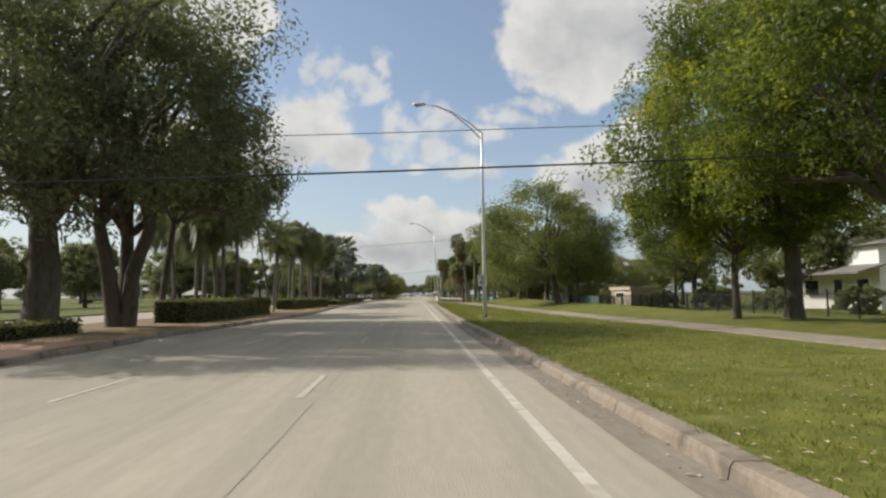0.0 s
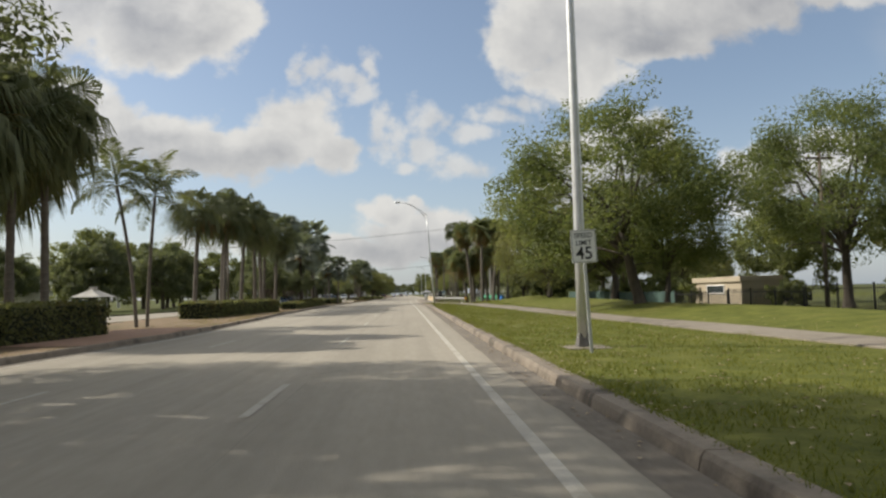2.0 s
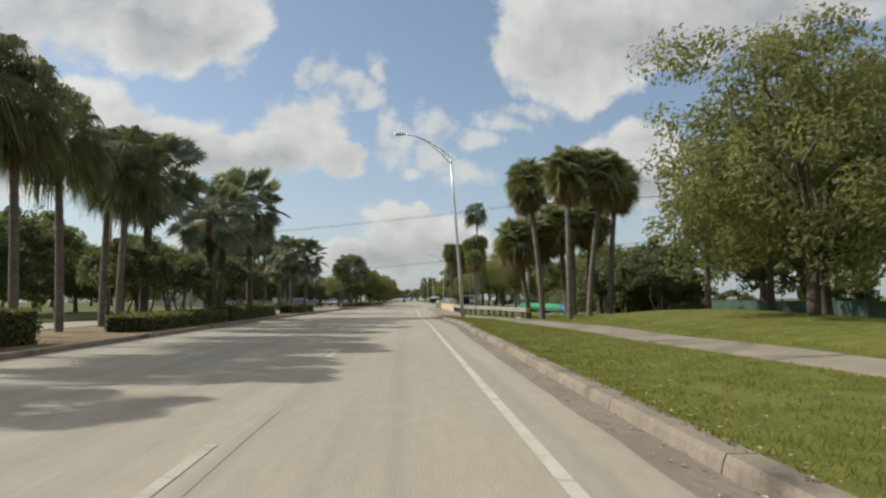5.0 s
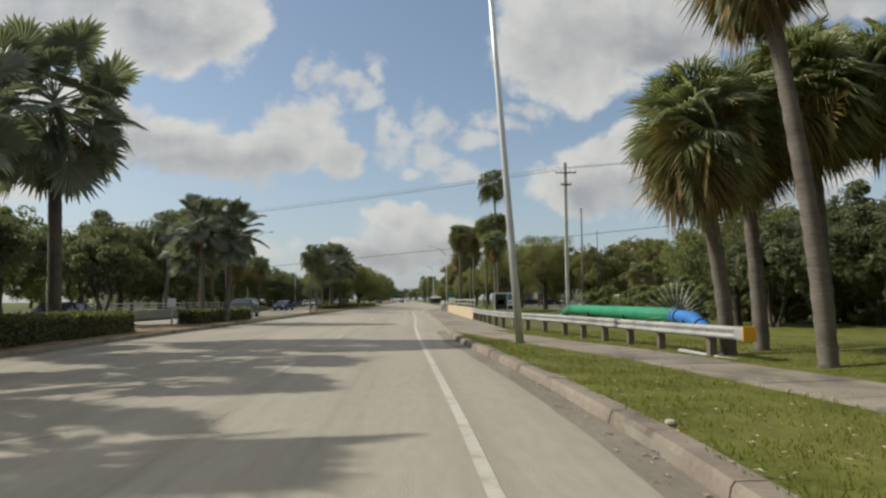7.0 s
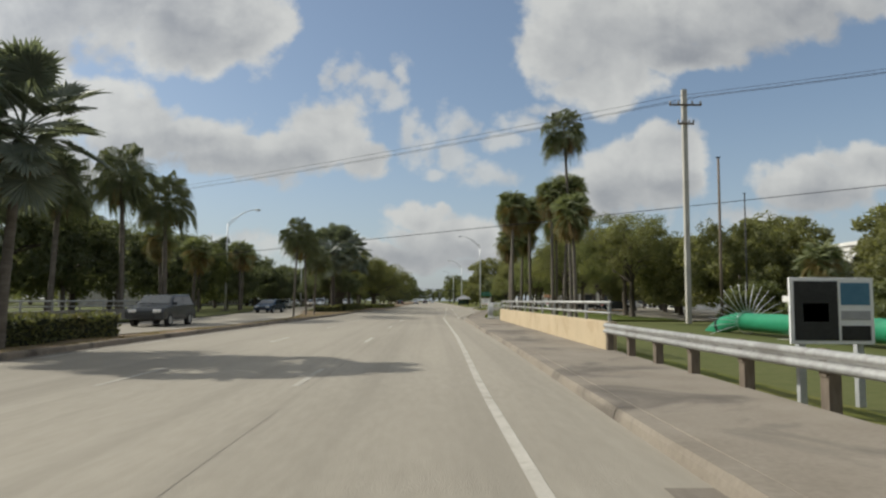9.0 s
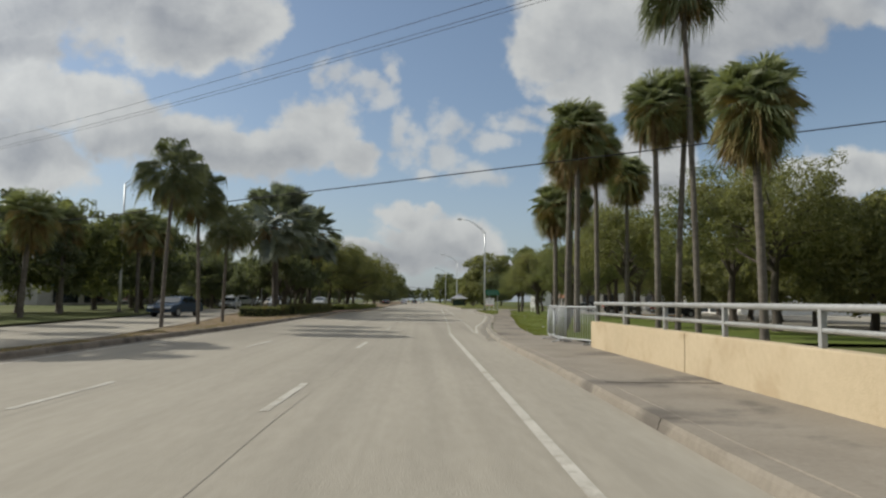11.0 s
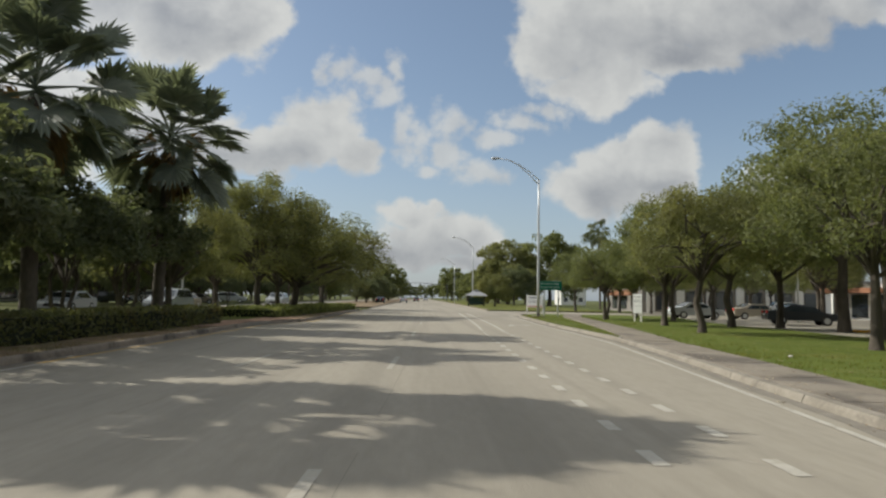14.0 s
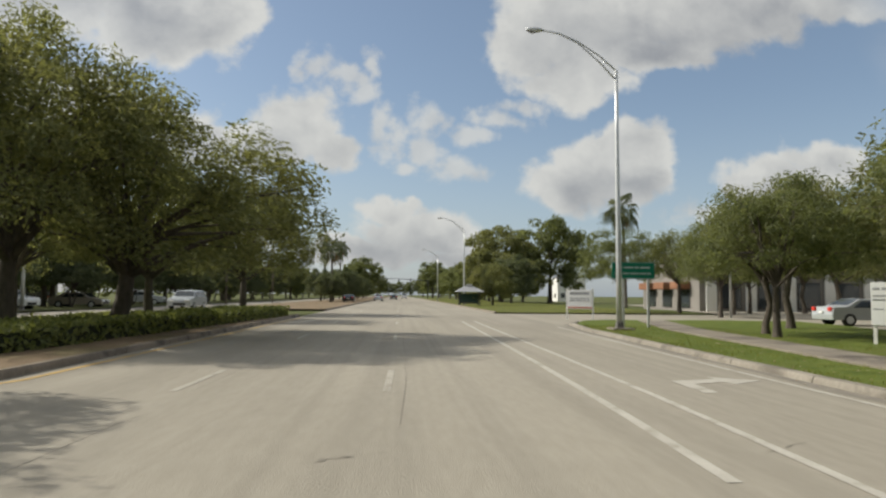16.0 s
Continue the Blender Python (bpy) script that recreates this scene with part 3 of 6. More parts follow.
marks("edge_line", [([(lerp(EDGE, y), y) for y in steps(-60, 171.3, 3)], 0.13)], "solid white edge line, slightly worn")
DASH = [(-6, -60), (0, 10.6), (1, 21.6), (4, 55.3), (9, 116.5), (11, 139.4), (12, 151.0), (13, 162.0), (15, 185.4), (16, 196.0), (17, 207.6), (18, 218.7), (60, 706)]
dash_y = [lerp(DASH, i) for i in range(-5, 58)]
for n_, line, wd in (("lane_line", l12, .12), ("lane_line_inner", l23, .11)):
    for tail, near, mat, words in (("", False, "paint_worn", "faded broken white lane line"), ("_bridge", True, "paint", "broken white lane line across the bridge")):
        marks(n_ + tail, [([(line(y), y), (line(y + 2.8), y + 2.8)], wd) for y in dash_y if (128 < y < 172) == near], words, mat)
din, dout, tedge = (lambda y: lerp(DOTS_IN, y)), (lambda y: lerp(DOTS_OUT, y)), (lambda y: lerp(TURN_EDGE, y))
marks("turn_lane_dots", [([(din(y - .3), y - .3), (din(y + .3), y + .3)], 0.15) for y in steps(172.85, 212.6, 1.59)], "short white dots beside the turn lane")
marks("bike_lane_dots", [([(dout(y - .3), y - .3), (dout(y + .3), y + .3)], 0.15) for y in steps(172.55, 210.7, 1.59)], "short white dots beside the turn lane")
marks("turn_lane_line", [([(din(y), y) for y in steps(213.7, 246, 3)], 0.13), ([(dout(y), y) for y in steps(211.9, 246, 3)], 0.12)], "two solid white lines beside the turn lane")
marks("edge_line_turn", [([(tedge(y), y) for y in steps(171.5, 240, 1.5)], 0.11)], "solid white edge line following the kerb")
marks("edge_line_median", [([(kl(y) + 0.45, y) for y in steps(-60, 196, 4)], 0.10)], "faded edge line beside the median")
marks("edge_line_yellow", [([(kl(y) + 0.35, y) for y in steps(196, 250, 3)], 0.11)], "worn yellow edge line beside the median", "paint_yellow")
av, af = [(4.55, 218.5, .006), (4.78, 218.5, .006), (4.85, 219.5, .006), (5.5, 219.8, .006), (5.5, 219.45, .006), (6.2, 219.95, .006), (5.5, 220.5, .006), (5.5, 220.15, .006), (4.6, 219.9, .006)], [(0, 1, 2, 8), (2, 3, 7, 8), (4, 5, 6)]
tagged(new("turn_arrow", raw("turn_arrow", av, af, M["paint"])), "white right-turn arrow painted on the road", "road marking", kind="structure")


def cracks(name, lines, label):
    v, f = [], []
    for pts, wd in lines:
        q = len(v)
        for i, (x, y) in enumerate(pts):
            ww = wd * (0.6 + 0.8 * abs(noise.noise((x * 2, y * 1.7, 1))))
            v += [(x - ww / 2, y - ww * .2, 0.0035), (x + ww / 2, y + ww * .2, 0.0035)]
        for i in range(len(pts) - 1): f.append((q + 2 * i, q + 2 * i + 1, q + 2 * i + 3, q + 2 * i + 2))
    return tagged(new(name, raw(name, v, f, M["crack"])), label, "road joint", kind="structure")


wob = lambda y, s: 0.03 * noise.noise((y * .35, s, 0))
joints = []
for k, line in enumerate((l12, l23)):
    y = -30.0
    while y < 240:
        ln = 5 + 9 * abs(noise.noise((y * .3, k * 5.0, 2)))
        joints.append(([(line(q) + 0.27 + wob(q, k * 3 + 1), q) for q in steps(y, y + ln, 1.2)], 0.011))
        y += ln + 1.5 + 5 * abs(noise.noise((y * .7, k * 2.0, 9)))
cracks("road_joint", joints, "thin worn longitudinal joint in the road")
pot = []
for cx, cy, s in ((-1.35, 51.0, .42), (-1.3, 17.6, .35), (-1.2, 37.0, .3), (-1.6, 86.6, .3), (-3.2, 98.6, .32), (0.6, 181.2, .3), (0.0, 203, .22), (-0.6, 214.6, .2), (3.6, 214.9, .22), (-2.6, 64, .18)):
    pot.append(([(cx - s + .08 * i + .2 * noise.noise((i, cy, 0)), cy + i * s * .25 - s) for i in range(9)], s * .5))
cracks("road_patch", pot, "small dark worn patches in the road")

for n, (a, b) in enumerate(((9, 22), (44, 54), (209.0, 220.0))):
    strip("paver_area", steps(a, b, 1.5), lambda y: kl(y) - 3.6, lambda y: kl(y) - 0.15, lambda x, y: med_z(x, y) + 0.03, M["paver"], "reddish brick paving on the median", "paving", cols=2)

# dry leaves fallen on the grass and along the kerb
rngl = np.random.default_rng(17)
lv, lf = [], []
for a, b, n in ((4, 112, 5200), (166, 236, 1400)):
    for _ in range(n):
        y = rngl.uniform(a, b)
        x = kr(y) + (.2 + 9 * rngl.uniform() ** 1.6 if rngl.uniform() < .88 else -.35 * rngl.uniform())
        z = (lawn_z(x, y) if y < 118 else .075) + .045 if x > kr(y) else .015
        if y > 166 and x < kr(y) + 2.0 and x > kr(y): z = .13
        g, s_ = rngl.uniform(0, 6.28), rngl.uniform(.02, .05)
        c, d = math.cos(g) * s_, math.sin(g) * s_
        q = len(lv)
        lv += [(x - c, y - d, z), (x + d * .5, y - c * .5, z + .012), (x + c, y + d, z + .004), (x - d * .5, y + c * .5, z + .012)]
        lf.append((q, q + 1, q + 2, q + 3))
tagged(new("leaf_litter", raw("leaf_litter", lv, lf, M["dry_leaf"])), "pale dry leaves scattered on the grass", "leaf litter", kind="stuff")

# ---- broadleaf trees ----
def leaf_cards(rng, centres, radii, per, size):
    """Folded leaves scattered in clumps; vertices and faces."""
    n = len(centres) * per
    c = np.repeat(np.asarray(centres), per, 0)
    r = np.repeat(np.asarray(radii), per)
    d = rng.normal(size=(n, 3)); d /= np.linalg.norm(d, axis=1)[:, None]
    p = c + d * (r * rng.uniform(0.35, 1.0, n) ** 0.6)[:, None] * np.array([1, 1, 0.75])
    up = d * 0.7 + rng.normal(size=(n, 3)) * 0.55 + np.array([0, 0, 0.55])
    up /= np.linalg.norm(up, axis=1)[:, None]
    a = np.cross(up, rng.normal(size=(n, 3))); a /= np.linalg.norm(a, axis=1)[:, None]
    b = np.cross(up, a)
    s = size * rng.uniform(0.65, 1.35, n)[:, None]
    v = np.stack([p - a * s, p + b * s * 0.42 + up * s * 0.12, p + a * s - up * s * 0.2, p - b * s * 0.42 + up * s * 0.12], 1).reshape(-1, 3)
    f = np.arange(n * 4).reshape(-1, 4)
    return v, f


def crown_mesh(name, seed, rad, high, clumps, per, size, mat, hole=0.35, low=-0.55):
    """A crown centred on the origin: leafy clumps thrown round a lumpy ellipsoid, with gaps."""
    rng = np.random.default_rng(seed)
    cs, rs = [], []
    while len(cs) < clumps:
        d = rng.normal(size=3); d /= np.linalg.norm(d)
        if d[2] < low: continue
        lump = 0.78 + 0.42 * noise.noise(Vector(d * 1.7) + Vector((seed * 3.1, 0, 0))) + 0.15 * noise.noise(Vector(d * 4.2) + Vector((0, seed, 0)))
        if noise.noise(Vector(d * 3.1) + Vector((0, 0, seed * 2.3))) < -hole: continue
        k = rng.uniform(0.45, 1.0) ** 0.5 * lump
        cs.append(d * np.array([rad, rad, high]) * k)
        rs.append(rad * rng.uniform(0.10, 0.19))
    v, f = leaf_cards(rng, cs, rs, per, size)
    me = bpy.data.meshes.new(name)
    me.from_pydata(v.tolist(), [], f.tolist())
    me.materials.append(mat)
    return me, cs


def trunk_mesh(name, seed, bare, radius, rad, high, cs, fork=1, lean=0.0, mat=None, limbs=16):
    """A flared trunk that forks into limbs reaching into the crown, whose centre is at height bare + high * 0.5."""
    rng = np.random.default_rng(seed + 77)
    v, f = [], []
    mid = Vector((0, 0, bare + high * 0.55))
    tops = []
    for k in range(fork):
        g = k * math.pi * 2 / fork + 0.6
        spread = 0.0 if fork == 1 else bare * 0.28
        top = Vector((lean + spread * math.cos(g), spread * math.sin(g), bare))
        base = Vector((0.0, 0.0, -0.15)) + Vector((math.cos(g), math.sin(g), 0)) * (radius * 0.35 if fork > 1 else 0)
        pts = [base, base.lerp(top, 0.06), base.lerp(top, 0.22), base.lerp(top, 0.55) + Vector((rng.normal() * .08, rng.normal() * .08, 0)), top, top.lerp(mid, 0.6)]
        q = 1.0 if fork == 1 else 0.72
        tube(v, f, pts, [radius * 1.75 * q, radius * 1.3 * q, radius * q, radius * .9 * q, radius * .75 * q, radius * .35 * q], 10)
        tops.append(top)
    pick = rng.permutation(len(cs))[:limbs]
    for i, j in enumerate(pick):
        end = Vector(cs[j]) + mid
        st = tops[i % len(tops)]
        st = st.lerp(mid, rng.uniform(0, .55)) if i % 3 else st
        m1 = st.lerp(end, 0.35) + Vector((rng.normal() * .25, rng.normal() * .25, 0.12 * (end - st).length))
        m2 = st.lerp(end, 0.7) + Vector((rng.normal() * .3, rng.normal() * .3, 0.1 * (end - st).length))
        r = radius * rng.uniform(0.28, 0.5)
        tube(v, f, [st - Vector((0, 0, .25)), m1, m2, end], [r, r * .75, r * .45, r * .12], 6, cap=False)
    return raw(name, v, f, mat or M["bark"], True)


TREE_KINDS = {}


def tree_kind(key, seed, rad, high, bare, radius, clumps, per, size, mat, **k):
    hole, low = k.pop("hole", .35), k.pop("low", -.55)
    cm, cs = crown_mesh(key + "_crown", seed, rad, high, clumps, per, size, M[mat], hole, low)
    TREE_KINDS[key] = (cm, trunk_mesh(key + "_trunk", seed, bare, radius, rad, high, cs, **k), bare + high * 0.55)


tree_kind("shade_a", 3, 7.6, 7.0, 3.6, 0.42, 260, 112, 0.11, "leaf_dark", fork=3, limbs=26, low=-.66, hole=.2)
tree_kind("shade_b", 8, 7.2, 6.6, 3.4, 0.6, 230, 104, 0.11, "leaf_dark", limbs=26, low=-.66, hole=.14)
tree_kind("shade_c", 10, 5.0, 3.0, 5.0, 0.16, 200, 130, 0.105, "leaf_dark", limbs=16, low=-.5, hole=.3)
tree_kind("fresh_a", 5, 6.6, 6.2, 3.4, 0.3, 380, 190, 0.085, "leaf_fresh", limbs=22, low=-.64)
tree_kind("fresh_c", 17, 4.6, 3.5, 3.1, 0.17, 240, 170, 0.085, "leaf_fresh", limbs=20, low=-.8, hole=.2)
tree_kind("fresh_b", 12, 6.6, 5.8, 3.0, 0.25, 320, 135, 0.095, "leaf_light", limbs=28, hole=.12, low=-.75)
tree_kind("mid_a", 21, 4.2, 3.8, 2.2, 0.26, 190, 70, 0.13, "leaf_mid", limbs=18, low=-.6)
tree_kind("oak_a", 31, 3.7, 3.1, 2.5, 0.17, 200, 100, 0.075, "leaf_olive", limbs=20, hole=.25, low=-.55)
tree_kind("oak_b", 37, 3.9, 3.5, 2.4, 0.17, 210, 100, 0.075, "leaf_mid", limbs=20, hole=.25, low=-.55)
tree_kind("oak_c", 41, 5.6, 5.0, 2.4, 0.26, 270, 130, 0.09, "leaf_olive", limbs=30, hole=.12)
tree_kind("olive_a", 47, 6.0, 5.4, 2.2, 0.24, 300, 110, 0.11, "leaf_olive", limbs=26, hole=.25, low=-.8)
tree_kind("far_a", 51, 6.0, 5.6, 2.6, 0.3, 190, 72, 0.22, "leaf_mid", limbs=6, low=-.8)
tree_kind("far_b", 57, 6.0, 5.0, 2.4, 0.3, 180, 72, 0.22, "leaf_dark", limbs=6, low=-.8)
tree_kind("far_c", 61, 6.0, 5.2, 2.2, 0.3, 190, 72, 0.22, "leaf_olive", limbs=6, low=-.8)
tree_kind("bush", 71, 2.6, 1.9, 1.55, 0.09, 130, 80, 0.10, "leaf_dark", limbs=14, low=-.3, fork=3)
tree_kind("shrub", 75, 1.8, 1.3, 0.3, 0.08, 70, 44, 0.12, "leaf_mid", limbs=8, low=-.8)


def tree(key, x, y, z=0.1, scale=1.0, turn=0.0, tall=1.0, name="tree", label="", group="", lean=0.0):
    cm, tm, h = TREE_KINDS[key]
    ob = thing(name, label, "tree", (x, y, z), turn, group)
    ob.matrix_basis = pose(x, y, z, 0, lean, 0) @ pose(0, 0, 0, 0, 0, turn) @ Matrix.Diagonal((scale, scale, scale * tall, 1))
    part("trunk", tm, ob)
    part("crown", cm, ob, m=Matrix.Translation((0, 0, h)))
    return ob


# ---- palms ----
def fan_frond(name, seed, mat, elev, stalk=1.0, size=0.95, ribs=24, sweep=250, hang=0.35, slim=0.3, drop=25):
    """A fan leaf whose stalk rises at elev: pleated blades in a wide arc, their tips bent down by their weight."""
    rng = np.random.default_rng(seed)
    v, f = [], []
    a1, a2 = radians(elev), radians(elev - drop * .6)
    e1, e2 = Vector((math.cos(a1), 0, math.sin(a1))), Vector((math.cos(a2), 0, math.sin(a2)))
    hub = e1 * stalk * .55 + e2 * stalk * .45
    tube(v, f, [(0, 0, 0), tuple(e1 * stalk * .55), tuple(hub)], [.032, .024, .017], 4, cap=False)
    a3 = radians(elev - drop)
    e3 = Vector((math.cos(a3), 0, math.sin(a3)))
    up = Vector((-math.sin(a3), 0, math.cos(a3)))
    for i in range(ribs):
        g = radians(-sweep / 2 + sweep * i / (ribs - 1) + rng.normal() * 1.6)
        ln = size * (1 - 0.25 * abs(2 * i / (ribs - 1) - 1) ** 2) * rng.uniform(.9, 1.1)
        d = (e3 * math.cos(g) + Vector((0, 1, 0)) * math.sin(g) + up * 0.22 * abs(math.sin(g))).normalized()
        s = up.cross(d).normalized()
        wd = ln * .55 * radians(sweep / (ribs - 1)) * slim
        m = hub + d * ln * .58 + Vector((0, 0, -hang * .10 * ln))
        tip = hub + d * ln * (.98 - .22 * hang) + Vector((0, 0, -hang * rng.uniform(.5, 1.1) * ln))
        q = len(v)
        v += [tuple(hub), tuple(m + s * wd - up * .02), tuple(m + up * .03), tuple(m - s * wd - up * .02), tuple(tip)]
        f += [(q, q + 1, q + 2), (q, q + 2, q + 3), (q + 1, q + 4, q + 2), (q + 2, q + 4, q + 3)]
    return raw(name, v, f, mat)


def feather_frond(name, seed, mat, length=2.6, leaflets=44, droop=0.9):
    """A feather leaf: an arched rib with two rows of hanging leaflets."""
    rng = np.random.default_rng(seed)
    v, f = [], []
    rib = [Vector((length * (1 - .18 * s * s) * s, 0, length * (0.32 * s - droop * 0.62 * s * s))) for s in np.linspace(0, 1, 9)]
    tube(v, f, rib, [.03, .027, .024, .021, .018, .015, .012, .008, .004], 4, cap=False)
    for i in range(leaflets):
        s = 0.14 + 0.86 * (i + .5) / leaflets
        p = rib[min(7, int(s * 8))].lerp(rib[min(8, int(s * 8) + 1)], s * 8 % 1)
        ln = 0.62 * math.sin(math.pi * (0.18 + 0.78 * s)) + 0.12
        for side in (-1, 1):
            d = Vector((0.45, side * 0.9, rng.normal() * .25)).normalized()
            m = p + d * ln * .5 + Vector((0, 0, -.05))
            t = p + d * ln * .9 + Vector((0, 0, -.42 * ln))
            q = len(v)
            v += [tuple(p), tuple(m + Vector((.028, 0, 0))), tuple(t), tuple(m - Vector((.028, 0, 0)))]
            f.append((q, q + 1, q + 2, q + 3))
    return raw(name, v, f, mat)


STEPS = (78, 52, 28, 5, -20, -45, -66)
FRONDS = {
    "sabal": [fan_frond("sabal_frond", 100 + i, M["frond"], e, .68, 1.0, 46, 285, .3, .30, 18) for i, e in enumerate(STEPS)],
    "sabal_old": [fan_frond("sabal_old_frond", 140 + i, M["frond_old"], e, .58, .98, 40, 260, .6, .30, 28) for i, e in enumerate(STEPS)],
    "fan": [fan_frond("fan_frond", 110 + i, M["frond_silver"], e, 1.45, 1.0, 30, 290, .16, .8, 12) for i, e in enumerate(STEPS)],
    "fountain": [fan_frond("fountain_frond", 160 + i, M["frond_deep"], e, 1.0, 1.2, 40, 250, .85, .36, 24) for i, e in enumerate(STEPS)],
    "dead": [fan_frond("dead_frond", 120 + i, M["frond_dead"], e, .6, .9, 26, 200, .8, .32, 20) for i, e in enumerate(STEPS)],
    "queen": [feather_frond("queen_frond", 130 + i, M["frond_deep"]) for i in range(3)],
}


def palm_trunk(name, h, r0, r1, bend, seed, rings=0.22, lean=None):
    rng = np.random.default_rng(seed)
    n = max(6, int(h / rings))
    g = rng.uniform(0, 6.28)
    pts, rad = [], []
    for i in range(n + 1):
        s = i / n
        pts.append(((lean[0] if lean else bend * math.cos(g)) * s ** 1.5, (lean[1] if lean else bend * math.sin(g)) * s ** 1.5, -0.15 + (h + .15) * s))
        rad.append((r0 * 1.45 if i == 0 else r0 + (r1 - r0) * s) * (1 + 0.045 * (-1) ** i + 0.02 * rng.normal()))
    return tube_mesh(name, pts, rad, M["palm_bark" if r0 < 0.2 else "bark"], 9), Vector(pts[-1])


def palm(kind, x, y, h, z=0.1, seed=0, size=1.0, fronds=34, dead=8, bend=0.3, r=0.17, label="", group="", name="palm_tree", low=-55, lean=None):
    """h is the height of the crown's heart."""
    ob = thing(name, label, "palm tree", (x, y, z), 0, group)
    tm, top = palm_trunk("palm_trunk", h, r, r * 0.8, bend, seed, lean=lean)
    part("trunk", tm, ob)
    rng = np.random.default_rng(seed + 500)

    def leaf(nm, kinds, elev, az, k, lift, label=""):
        j = min(range(len(STEPS)), key=lambda q: abs(STEPS[q] - elev))
        tilt = STEPS[j] - elev
        part(nm, FRONDS[kinds][j], ob, label, m=Matrix.Translation(top + Vector((0, 0, lift))) @ pose(0, 0, 0, 0, 0, az) @ pose(0, 0, 0, rng.normal() * 24, tilt, 0) @ Matrix.Scale(k, 4))

    for i in range(fronds):
        s = (i + .5) / fronds
        elev = 82 - (82 - low) * s ** 0.85 + rng.normal() * 6
        az = i * 137.5 + rng.normal() * 9
        k = size * rng.uniform(.85, 1.12)
        if kind == "queen":
            part("frond", FRONDS["queen"][i % 3], ob, m=Matrix.Translation(top + Vector((0, 0, .35 * (1 - s) * size))) @ pose(0, 0, 0, 0, 0, az) @ pose(0, 0, 0, rng.normal() * 14, -elev, 0) @ Matrix.Scale(k, 4))
        elif kind == "sabal" and s > .38 and i % 2:
            leaf("frond", "sabal_old", elev, az, k, .45 * (1 - s) * size)
        else:
            leaf("frond", kind, elev, az, k, .45 * (1 - s) * size)
    for i in range(dead):
        leaf("dead_frond", "dead", -48 - 20 * rng.uniform(), i * 137.5 + 40 + rng.normal() * 12, size * rng.uniform(.75, 1.05), -.1, "dry brown hanging frond")
    return ob


# ---- hedges ----
def hedge(pts, wide, high, label, seed=0, density=150, size=0.07, leaves="hedge"):
    """A clipped hedge along pts: a solid near-black core, its inner shade put into the colour, with leaves over every
    face.
    """
    rng = np.random.default_rng(seed)
    ob = thing("hedge", label, "hedge", (pts[0][0], pts[0][1], 0.12))
    o = Vector((pts[0][0], pts[0][1], 0))
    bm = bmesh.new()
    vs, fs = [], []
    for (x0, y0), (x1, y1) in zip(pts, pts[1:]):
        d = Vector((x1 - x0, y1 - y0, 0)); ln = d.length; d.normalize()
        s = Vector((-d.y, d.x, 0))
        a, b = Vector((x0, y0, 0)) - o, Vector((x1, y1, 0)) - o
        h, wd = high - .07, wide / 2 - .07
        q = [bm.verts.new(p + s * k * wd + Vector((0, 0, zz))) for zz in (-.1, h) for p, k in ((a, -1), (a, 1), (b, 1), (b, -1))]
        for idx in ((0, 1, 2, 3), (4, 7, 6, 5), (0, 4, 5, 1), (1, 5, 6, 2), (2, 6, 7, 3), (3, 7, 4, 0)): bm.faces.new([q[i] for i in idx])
        area = ln * (2 * high + wide) + 2 * wide * high
        n = int(area * density)
        u = rng.uniform(0, 1, n) * ln
        face = rng.choice(4, n, p=np.array([ln * high, ln * high, ln * wide, 2 * wide * high]) / (ln * 2 * high + ln * wide + 2 * wide * high))
        zz, ss = rng.uniform(0, high, n), rng.uniform(-1, 1, n) * wide / 2
        ss = np.where(face == 0, -wide / 2, np.where(face == 1, wide / 2, ss)); zz = np.where(face == 2, high, zz)
        u = np.where(face == 3, np.where(rng.uniform(size=n) < .5, 0, ln), u)
        P = np.array(a)[None] + u[:, None] * np.array(d) + ss[:, None] * np.array(s) + zz[:, None] * np.array([0, 0, 1.0])
        bulge = np.array([0.10 * noise.noise((p[0] * 1.1, p[1] * 1.1, p[2] * 1.6)) for p in P])
        P += rng.normal(size=(n, 3)) * .035 + bulge[:, None] * np.array([.6, .6, 1.0])
        A = rng.normal(size=(n, 3)); A /= np.linalg.norm(A, axis=1)[:, None]
        B = np.cross(A, rng.normal(size=(n, 3))); B /= np.linalg.norm(B, axis=1)[:, None]
        k = size * rng.uniform(.7, 1.4, n)[:, None]
        q0 = len(vs)
        vs += np.stack([P - A * k, P + B * k * .5, P + A * k, P - B * k * .5], 1).reshape(-1, 3).tolist()
        fs += (np.arange(n * 4).reshape(-1, 4) + q0).tolist()
    # solid box, coloured as the shade between the leaves
    part("core", mesh("hedge_shade_core", bm, M["hedge_shade_core"]), ob)
    me = raw("hedge_leaves", vs, fs, M[leaves])
    part("foliage", me, ob)
    return ob


# ---- planting plan ----
dark = "large dark-leaved shade tree on the grassy median"
tree("shade_b", -14.2, 27.2, scale=1.1, turn=30, tall=1.12, label=dark, group="shade trees")
tree("shade_a", -13.4, 32.4, scale=1.2, turn=75, tall=1.06, lean=2, label="large dark shade tree with a forked trunk on the median", group="shade trees")
tree("shade_c", -13.4, 37.0, scale=1.1, turn=160, lean=8, label="dark-leaved tree with a high crown behind the clipped hedge", group="shade trees")
tree("shade_b", -16.0, 22.8, scale=1.02, turn=200, tall=1.12, label=dark, group="shade trees")
tree("shade_a", -15.5, -1.5, scale=.95, turn=140, label=dark, group="shade trees")
tree("shade_b", -15.5, -12.0, scale=1.0, turn=100, label=dark, group="shade trees")
fresh = "tall shade tree with yellow-green sunlit leaves on the verge"
